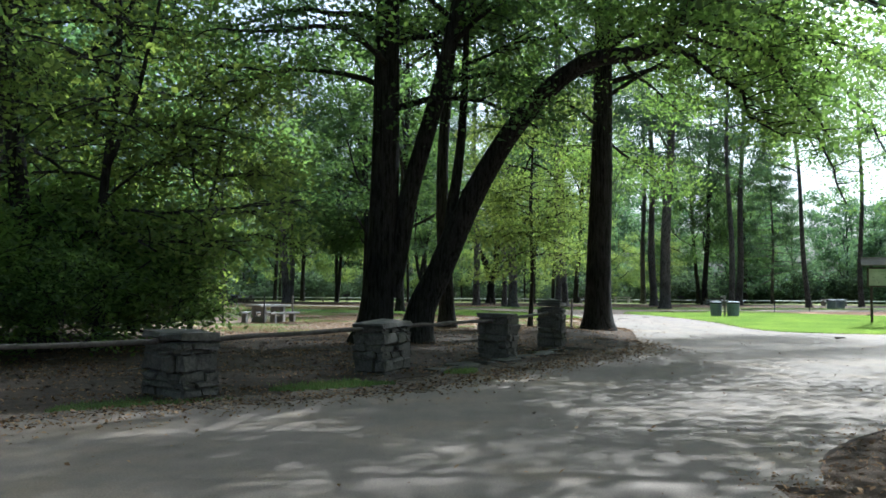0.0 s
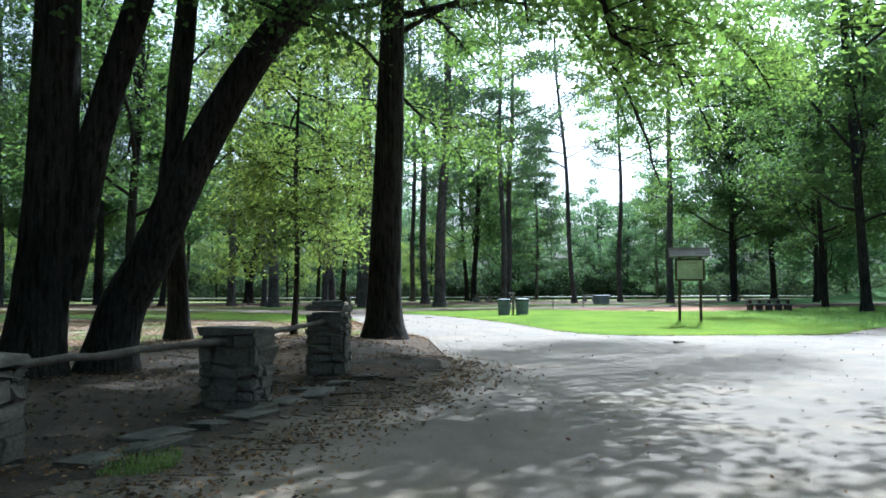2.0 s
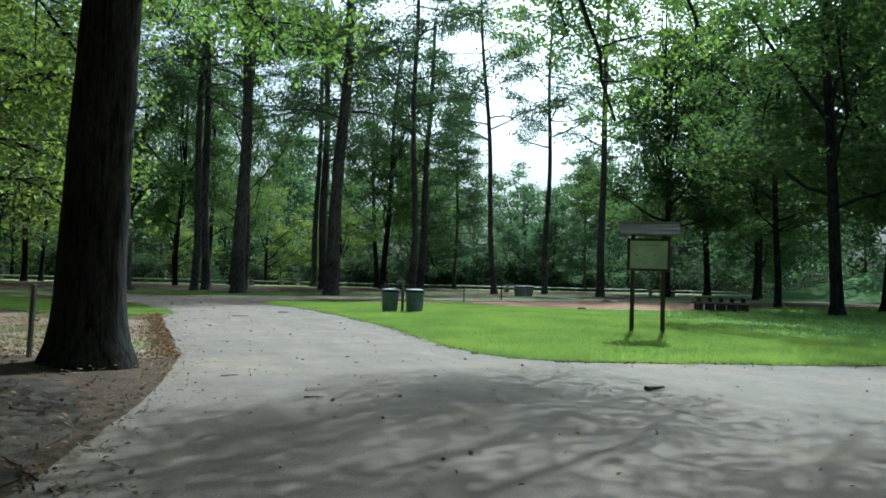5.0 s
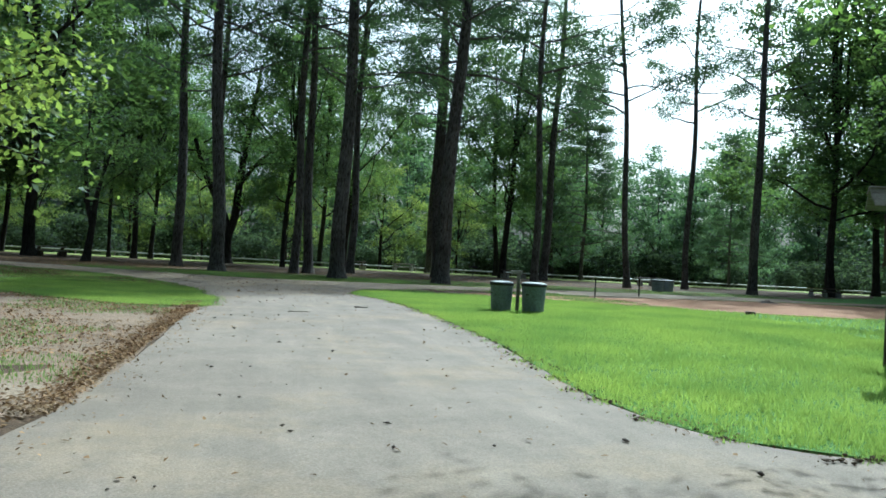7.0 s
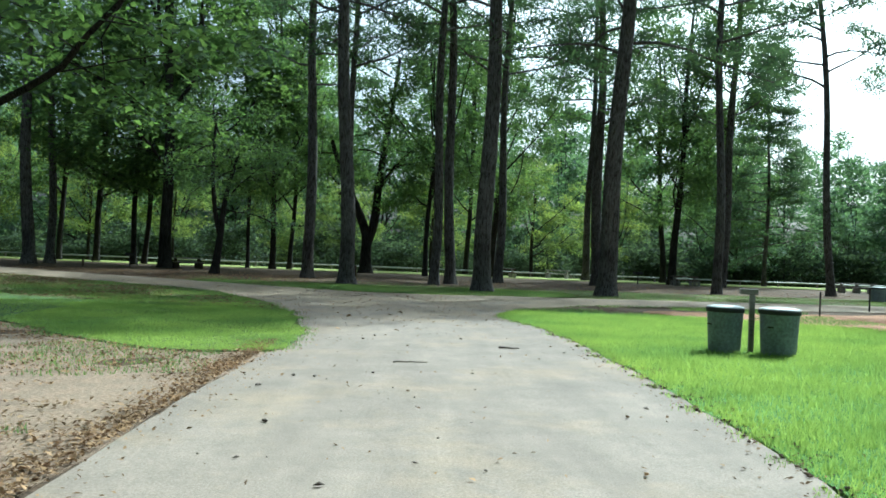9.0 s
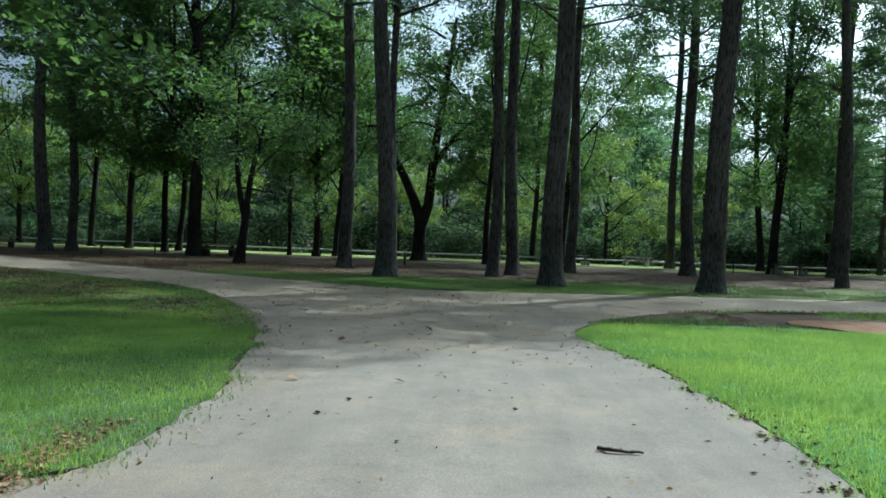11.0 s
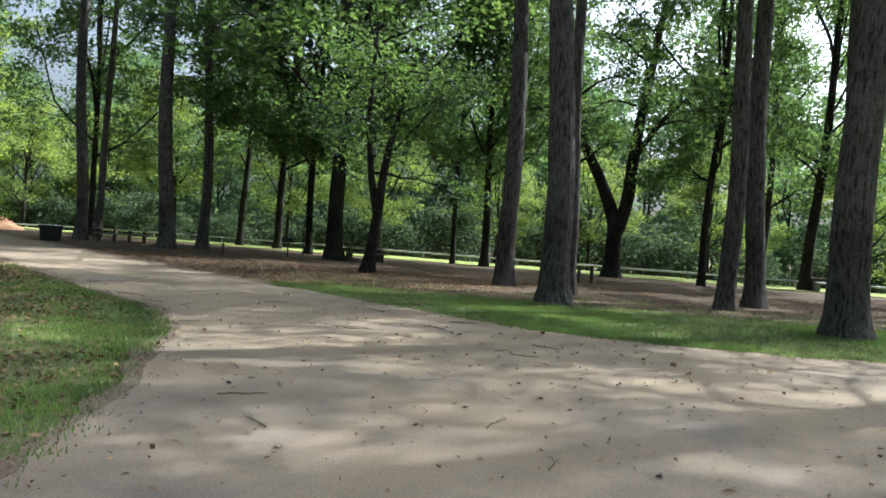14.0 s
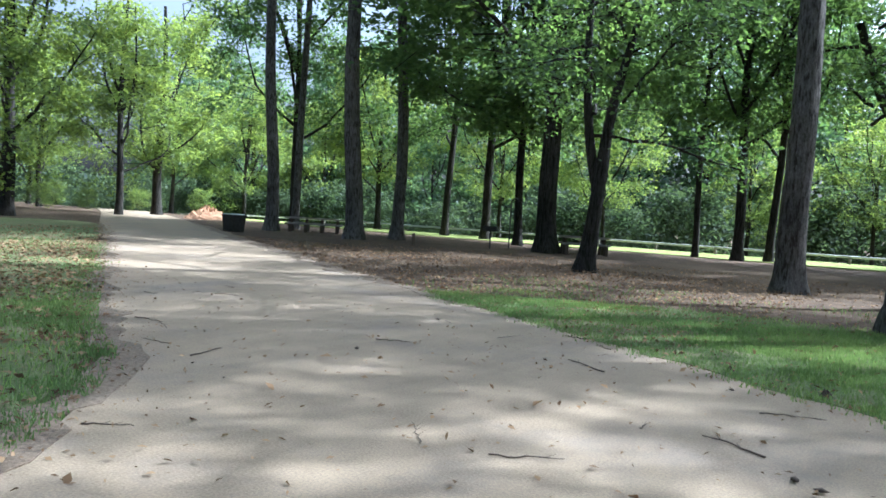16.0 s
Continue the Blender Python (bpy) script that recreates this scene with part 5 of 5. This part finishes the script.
def patchy(x, y, scale, cut, seed):
    """True where a slow noise lies over cut."""
    v = np.sin(x * scale + seed) + np.sin(y * scale * 1.3 + seed * 2) + np.sin((x + y) * scale * 0.7 + seed * 3) + 0.8 * np.sin((x - 1.7 * y) * scale * 1.9)
    return v > cut


def blades(rng, x, y, height, width):
    n = len(x)
    z = ground_z(x, y)
    a = rng.uniform(0, 2 * np.pi, n)
    h = height * rng.uniform(0.5, 1.3, n)
    lean = rng.normal(0, 0.35, (n, 2)) * h[:, None]
    b = np.stack([np.cos(a), np.sin(a)], -1) * (width * rng.uniform(0.6, 1.3, n))[:, None]
    p0 = np.c_[x - b[:, 0], y - b[:, 1], z - 0.01]
    p1 = np.c_[x + b[:, 0], y + b[:, 1], z - 0.01]
    p2 = np.c_[x + lean[:, 0], y + lean[:, 1], z + h]
    return np.stack([p0, p1, p2], 1).reshape(-1, 3), np.arange(3 * n).reshape(n, 3)


def grass(name, pieces, label, material=GRASS):
    v, f = join_np(pieces)
    tagged(new(name, mesh_np(name, v, f, material)), label, "grass", kind="stuff")


rng_g = np.random.default_rng(61)
near = scatter(rng_g, LAWN, 330000, (11.5, 26), (22, 54))
far_l = scatter(rng_g, LAWN, 60000, (22, 26), (60, 62))
tall = [q[:2500] for q in scatter(rng_g, LAWN, 9000, (17.2, 32.2), (18.6, 33.3))]
tx, ty = scatter(rng_g, LAWN, 26000, (11.5, 26), (24, 54))
kt = patchy(tx, ty, 1.7, 0.2, 4.0) | (rng_g.random(len(tx)) < 0.25)
tufts = np.repeat(np.c_[tx[kt], ty[kt]], 11, 0)
tufts = tufts + rng_g.normal(0, 0.035, tufts.shape)
grass("lawn_grass", [blades(rng_g, tufts[:, 0], tufts[:, 1], 0.095, 0.006), blades(rng_g, *near, 0.06, 0.007), blades(rng_g, *far_l, 0.10, 0.02), blades(rng_g, *tall, 0.16, 0.010)], "bright green blades of the lawn")
strip = [np.concatenate(q) for q in zip(scatter(rng_g, STRIP, 110000, (-12, 42), (7.4, 58)), scatter(rng_g, STRIP, 110000, (1, 42), (7.4, 52)))]
keep = rng_g.random(len(strip[0])) < np.clip((55.5 - strip[1]) / 6, 0.12, 1) * np.where(patchy(*strip, 1.6, 0.0, 1.0), 1.2, 0.6)
wx, wy = scatter(rng_g, WEST_VERGE, 120000, (-8, 50), (6, 64))
kw = patchy(wx, wy, 1.6, 0.35, 1.0) & (rng_g.random(len(wx)) < 0.9 - 0.045 * (wy - 50))
rng_v = np.random.default_rng(63)
ux, uy = scatter(rng_v, WEST_VERGE, 150000, (0.5, 49), (6.4, 59))
ku = (patchy(ux, uy, 2.3, 0.0, 4.0) | (rng_v.random(len(ux)) < 0.1)) & (rng_v.random(len(ux)) < np.clip(1.1 - 0.14 * (uy - 49), 0.12, 1))
strip = np.r_[strip[0][keep], wx[kw], ux[ku]], np.r_[strip[1][keep], wy[kw], uy[ku]]
grass("strip_grass", [blades(rng_g, *strip, 0.055, 0.008)], "bright green blades at the junction corner")
bx, by = np.r_[rng_g.uniform(-3, 46, 150000), rng_g.uniform(-1.5, 17, 210000)], np.r_[62.4 + 12 * rng_g.random(150000) ** 1.5, 62.8 + 8 * rng_g.random(210000) ** 1.3]
k = (patchy(bx, by, 0.9, 0.05, 2.0) | (rng_g.random(len(bx)) < 0.25)) & (inside(bx, by, GROVE_EDGE) | (~inside(bx, by, ROAD) & (rng_g.random(len(bx)) < 0.25)))
cx, cy = np.r_[rng_g.uniform(-16, 6, 120000), rng_g.uniform(-5, 7, 190000)], np.r_[rng_g.uniform(48, 74, 120000), rng_g.uniform(50, 66, 190000)]
k2 = (patchy(cx, cy, 1.3, 0.5, 5.0) | (rng_g.random(len(cx)) < 0.15)) & ~inside(cx, cy, ROAD) & ~inside(cx, cy, STRIP) & (cy < 62 - 0.75 * cx)
dx, dy = rng_g.uniform(11, 24, 30000), rng_g.uniform(51, 61, 30000)
k3 = patchy(dx, dy, 0.9, 0.4, 7.0) & ~inside(dx, dy, ROAD) & ~inside(dx, dy, LAWN)
fx, fy = rng_g.uniform(-14, 6.6, 110000), rng_g.uniform(23, 48, 110000)
k4 = patchy(fx, fy, 1.1, 0.5, 3.0) & inside(fx, fy, VERGE) & ~inside(fx, fy, ROAD) & ~inside(fx, fy, STRIP)
grass("grove_grass", [blades(rng_g, fx[k4], fy[k4], 0.045, 0.009), blades(rng_g, dx[k3], dy[k3], 0.08, 0.014), blades(rng_g, bx[k], by[k], 0.06, 0.009), blades(rng_g, cx[k2], cy[k2], 0.055, 0.009)], "patchy green grass along the grove edge", GRASS_DULL)


def litter(name, rng, x, y, size, label, lift=0.012):
    n = len(x)
    c = np.c_[x, y, ground_z(x, y) + lift + 0.02 * rng.random(n)]
    nn = rng.normal(0, 0.35, (n, 3)) + (0, 0, 1)
    nn /= np.linalg.norm(nn, axis=1, keepdims=True)
    a = np.cross(nn, rng.standard_normal((n, 3)))
    a /= np.linalg.norm(a, axis=1, keepdims=True)
    b = np.cross(nn, a)
    s = (size * rng.uniform(0.4, 1.3, n))[:, None]
    w = s * rng.uniform(0.25, 0.75, n)[:, None]
    v = np.stack([c - a * s, c + b * w + nn * 0.2 * s, c + a * s, c - b * w + nn * 0.2 * s], 1).reshape(-1, 3)
    tagged(new(name, mesh_np(name, v, np.arange(4 * n).reshape(n, 4), DRY_LEAF)), label, "leaf litter", kind="stuff")


def cones(name, rng, x, y, r, label, material):
    """Small dark lumps: pine cones and bark."""
    vs, fs, n = [], [], 0
    base = np.array([(0, 0, 1), (1, 0, 0.2), (0, 1, 0.3), (-1, 0, 0.2), (0, -1, 0.3), (0, 0, -0.4)], float)
    tri = np.array([(0, 1, 2), (0, 2, 3), (0, 3, 4), (0, 4, 1), (5, 2, 1), (5, 3, 2), (5, 4, 3), (5, 1, 4)])
    for px0, py0 in zip(x, y):
        a = rng.uniform(0, 6.28)
        s = r * (0.35 + 1.1 * rng.random() ** 2) * np.array([rng.uniform(0.8, 2.2), 1, 0.8])
        p = base * s + rng.normal(0, r * 0.15, base.shape)
        p = np.c_[p[:, 0] * math.cos(a) - p[:, 1] * math.sin(a), p[:, 0] * math.sin(a) + p[:, 1] * math.cos(a), p[:, 2]]
        vs.append(p + (px0, py0, 0.012 + float(ground_z(px0, py0))))
        fs.append(tri + n)
        n += 6
    tagged(new(name, mesh_np(name, np.concatenate(vs), np.concatenate(fs), material)), label, "debris", kind="stuff")


rng_l = np.random.default_rng(62)
x, y = scatter(rng_l, VERGE, 62000, (-8, 23), (7.2, 47))
k = patchy(x, y, 1.4, -0.9, 8.0)
x, y = x[k], y[k]
k = ~inside(x, y, STRIP)
x, y = x[k], y[k]
vx, vy = rng_l.uniform(2.2, 12, 9000), rng_l.uniform(-2, 12, 9000)
kv = ~inside(vx, vy, ROAD) & (vy < 0.95 * vx + 4.6)
litter("right_verge_leaves", rng_l, vx[kv], vy[kv], 0.03, "dead leaves on the roadside verge")
edge = rng_l.normal(0, 0.25, 5000)
ty = rng_l.uniform(29.5, 44, 5000)
x, y = np.r_[x, 6.75 + 0.02 * (ty - 30) - np.abs(edge)], np.r_[y, ty]
litter("verge_leaves", rng_l, x, y, 0.031, "dry brown leaves on the sunny verge")
x, y = rng_l.uniform(-9, 6.6, 48000), rng_l.uniform(8.5, 30, 48000)
k = ~inside(x, y, ROAD) & (patchy(x, y, 1.3, 0.35, 11.0) | (rng_l.random(len(x)) < 0.22))
sx_, sy_ = rng_l.uniform(-5, 6, 9000), rng_l.uniform(8, 26, 9000)
k2 = inside(sx_, sy_, ROAD) & inside(sx_ - 0.8, sy_ + 0.8, spline([(-24, 30), (-10, 6.8), (-1.0, 12.0), (3.0, 17.6), (6.2, 26.5), (6.0, 32)], 1.0, 0.0, 1, True))
brim = spline([(-6.2, 5.2), (-4.9, 8.4), (-2.9, 10.2), (-1.0, 11.6), (0.3, 13.4), (1.4, 15.2), (3.1, 17.3), (4.6, 19.8), (5.2, 22.0)], 0.1, 0.0, 1, False)
brim = np.repeat(brim, 22, 0)
brim = brim + rng_l.normal(0, 0.3, brim.shape) + np.abs(rng_l.normal(0, 0.5, len(brim)))[:, None] * (0.75, -0.6)
brim = brim[inside(brim[:, 0], brim[:, 1], ROAD)]
cones("shoulder_crumbs", rng_l, brim[::3, 0], brim[::3, 1], 0.016, "crumbs of bark and dirt along the drive edge", WOOD_DARK)
litter("entrance_leaves", rng_l, np.r_[x[k], sx_[k2], brim[:, 0]], np.r_[y[k], sy_[k2], brim[:, 1]], 0.03, "dead leaves heaped under the entrance trees")
x, y = rng_l.uniform(-24, 4, 40000), rng_l.uniform(52, 80, 40000)
k = ~inside(x, y, ROAD) & ~inside(x, y, STRIP)
wx, wy = scatter(rng_l, WEST_VERGE, 36000, (-16, 50), (5.6, 72))
kw = ~inside(wx, wy, STRIP) & patchy(wx, wy, 1.1, -0.8, 9.0) & (rng_l.random(len(wx)) < np.clip((wy - 48) / 8, 0.3, 1))
litter("west_verge_leaves", rng_l, wx[kw], wy[kw], 0.046, "dead leaves strewn over thin grass at the bend", 0.014)
x2, y2 = rng_l.uniform(-14, 40, 22000), rng_l.uniform(62, 84, 22000)
k2 = ~inside(x2, y2, ROAD)
litter("grove_leaves", rng_l, np.r_[x[k], x2[k2]], np.r_[y[k], y2[k2]], 0.036, "brown leaves and straw on the grove floor")
pick = ROAD[(ROAD[:, 0] > -30) & (ROAD[:, 0] < 24) & (ROAD[:, 1] > 4) & (ROAD[:, 1] < 86)]
pick = np.repeat(pick, 18, 0) + rng_l.normal(0, 0.24, (len(pick) * 18, 2))
litter("road_edge_leaves", rng_l, pick[:, 0], pick[:, 1], 0.022, "leaves and straw drifted along the road edge", 0.006)
x, y = np.r_[rng_l.uniform(-12, 24, 5200), rng_l.uniform(-6, 12, 2600)], np.r_[rng_l.uniform(5, 68, 5200), rng_l.uniform(48, 66, 2600)]
k = inside(x, y, ROAD)
rng_b = np.random.default_rng(64)
ox, oy = rng_b.uniform(-2, 11, 80), rng_b.uniform(46, 66, 80)
ko = inside(ox, oy, ROAD)
litter("large_leaves", rng_b, ox[ko], oy[ko], 0.075, "large curled dry leaves on the drive", 0.008)
litter("road_leaves", rng_l, x[k], y[k], 0.028, "scattered dry leaves on the drive", 0.004)


x, y = np.r_[rng_l.uniform(-6, 22, 320), rng_l.normal(8.2, 0.9, 80)], np.r_[rng_l.uniform(8, 66, 320), rng_l.uniform(24, 48, 80)]
k = inside(x, y, ROAD)
cones("pine_debris", rng_l, x[k], y[k], 0.022, "small dark pine cones and bark on the drive", WOOD_DARK)
hx, hy = rng_l.uniform(-8, 6.4, 2200), rng_l.uniform(9, 29, 2200)
kh = ~inside(hx, hy, ROAD) & ~inside(hx + 0.6, hy - 0.4, ROAD)
cones("bark_chips", rng_l, hx[kh], hy[kh], 0.03, "dark bark chips and rotten wood among the leaves", WOOD_DARK)
lip = LAWN[(LAWN[:, 1] < 50) & (LAWN[:, 0] < 30)]
lip = np.repeat(lip, 22, 0)
lip = lip + rng_l.normal(0, 0.11, lip.shape)
cones("lawn_crumbs", rng_l, lip[:, 0], lip[:, 1], 0.019, "dark soil and dead grass along the lawn edge", SOIL)
lip = np.repeat(LAWN[(LAWN[:, 1] < 52) & (LAWN[:, 0] < 34)], 90, 0)
lip = lip + rng_l.normal(0, 0.06, lip.shape) + rng_l.uniform(-0.16, 0.16, lip.shape)
grass("edge_grass", [blades(rng_g, lip[:, 0], lip[:, 1], 0.045, 0.007)], "ragged grass creeping over the drive edge")
rim = np.concatenate([GROVE_EDGE[(GROVE_EDGE[:, 0] < 26) & (GROVE_EDGE[:, 1] < 69)], STRIP[(STRIP[:, 0] > 2) & (STRIP[:, 1] > 42)], WEST_VERGE[(WEST_VERGE[:, 0] > -14) & (WEST_VERGE[:, 1] > 50)]])
rim = np.repeat(rim, 70, 0)
rim = rim + rng_l.normal(0, 0.12, rim.shape)
grass("rim_grass", [blades(rng_g, rim[:, 0], rim[:, 1], 0.05, 0.008)], "ragged grass creeping over the road edge", GRASS_DULL)
moss = np.c_[rng_l.uniform(-4.6, 0.6, 14000), rng_l.normal(0, 0.35, 14000)]
moss[:, 1] += 10.9 + 0.98 * (moss[:, 0] + 2.6)
mk = ~inside(moss[:, 0], moss[:, 1], ROAD) & patchy(moss[:, 0], moss[:, 1], 2.1, 0.3, 6.0)
grass("pillar_grass", [blades(rng_g, moss[mk, 0], moss[mk, 1], 0.05, 0.008)], "thin grass at the foot of the stone pillars", GRASS_DULL)
ex, ey = 12.0 + rng_l.normal(0.25, 0.12, 260), rng_l.uniform(29, 47, 260)
ex = ex + 0.45 * smooth01(ey, 29, 40)
qx = rng_l.uniform(12.6, 20, 450)
cones("edge_debris", rng_l, np.r_[ex, qx], np.r_[ey, 28.25 - 0.19 * (qx - 12.6) + rng_l.normal(0, 0.10, 450)], 0.018, "dark soil crumbs along the lawn edge", SOIL)


def fallen_stick(x, y, yaw, le, r, label, seed, wood=WOOD_DARK):
    rng = np.random.default_rng(seed)
    t = np.linspace(-0.5, 0.5, 9)
    p = np.c_[t * le, 0.06 * le * rng.standard_normal(9).cumsum() * 0.5, np.full(9, r * 0.8) + 0.01 * rng.random(9)]
    pieces = [tube_np(p, np.linspace(r, r * 0.4, 9), 7)]
    for i in (3, 5, 6):
        q = p[i] + np.linspace(0, 1, 4)[:, None] * np.array([le * 0.16, rng.choice([-1, 1]) * le * 0.12, 0.01])
        pieces.append(tube_np(q, np.linspace(r * 0.4, r * 0.15, 4), 5))
    v, f = join_np(pieces)
    ob = new("fallen_stick", mesh_np("fallen_stick", v, f, wood, True))
    ob.matrix_world = pose(x, y, float(ground_z(x, y)) + 0.002, 0, 0, yaw)
    tagged(ob, label, "stick", "fallen sticks")


STICKS = [(12.35, 25.0, 10, 0.36, 0.035), (9.3, 41.5, 5, 0.5, 0.012), (3.1, 19.1, 120, 1.3, 0.022), (2.6, 17.6, 5, 0.5, 0.02), (7.9, 25.3, -12, 0.22, 0.008), (7.2, 27.2, 20, 0.25, 0.010), (11.0, 43.6, -20, 0.35, 0.02), (3.5, 64.0, 150, 0.6, 0.008), (5.3, 62.0, 160, 0.5, 0.008), (4.4, 60.9, 30, 0.45, 0.006), (7.4, 61.0, -25, 0.5, 0.008)]
for n, (x, y, a, le, r) in enumerate(STICKS):
    fallen_stick(x, y, a, le, r, "dry fallen stick lying on the drive", n)
for n, (x, y, r, h) in enumerate([(4.65, 65.0, 0.13, 0.07), (5.6, 64.4, 0.15, 0.08), (6.35, 64.0, 0.12, 0.05)]):
    heap(x, y, r, h, WOOD_DARK, "lump of dark bark at the road edge", "bark_lump", "bark", n + 20)
rs = np.random.default_rng(91)
for n in range(26):
    x, y = rs.uniform(-3, 6), rs.uniform(12, 28)
    if not inside(np.array([x]), np.array([y]), ROAD)[0]:
        fallen_stick(x, y, rs.uniform(0, 180), rs.uniform(0.3, 0.9), rs.uniform(0.006, 0.013), "dry fallen stick on the leaf litter", 80 + n)
rp = np.random.default_rng(92)
for n in range(44):
    x, y = rp.uniform(-8, 3), rp.uniform(8, 24)
    if not inside(np.array([x]), np.array([y]), ROAD)[0]:
        fallen_stick(x, y, rp.uniform(0, 180), rp.uniform(0.15, 0.7), rp.uniform(0.005, 0.011), "pale bleached stick on the dark leaf mould", 140 + n, WOOD_GREY)
for n in range(52):
    x, y = rs.uniform(-5, 11), rs.uniform(50, 66)
    if bool(inside(np.array([x]), np.array([y]), ROAD)[0]):
        fallen_stick(x, y, rs.uniform(0, 180), rs.uniform(0.18, 0.5), rs.uniform(0.004, 0.008), "thin dry twig lying on the road", 40 + n)
crack = spline(np.array([(11.8, 24.85), (11.82, 24.5), (11.72, 24.1), (11.62, 23.7), (11.6, 23.35), (11.65, 22.9)]), 0.12, 0.012, 4, False)
v, f = tube_np(np.c_[crack, np.full(len(crack), 0.001)], 0.004 + 0.014 * np.abs(np.sin(np.arange(len(crack)) * 0.9)), 6)
v[:, 2] = 0.001 + 0.15 * (v[:, 2] - 0.001)
tagged(new("pavement_crack", mesh_np("pavement_crack", v, f, SOIL, True)), "dark crack filled with soil where two pavements meet", "crack", kind="structure")
bm = bmesh.new()
box(bm, 0, 0, 0.05, 0.34, 0.2, 0.16, 0.01)
cover = new("valve_box", from_bm("valve_box", bm, WOOD_DARK))
cover.matrix_world = pose(25.6, 48.2, float(ground_z(25.6, 48.2)), 0, 0, -30)
tagged(cover, "small brown box set in the lawn", "valve box")
heap(35.8, 61.7, 0.9, 0.16, WOOD_DARK, "low dark ring of timbers at the picnic place", "fire_ring", "fire ring", 9)
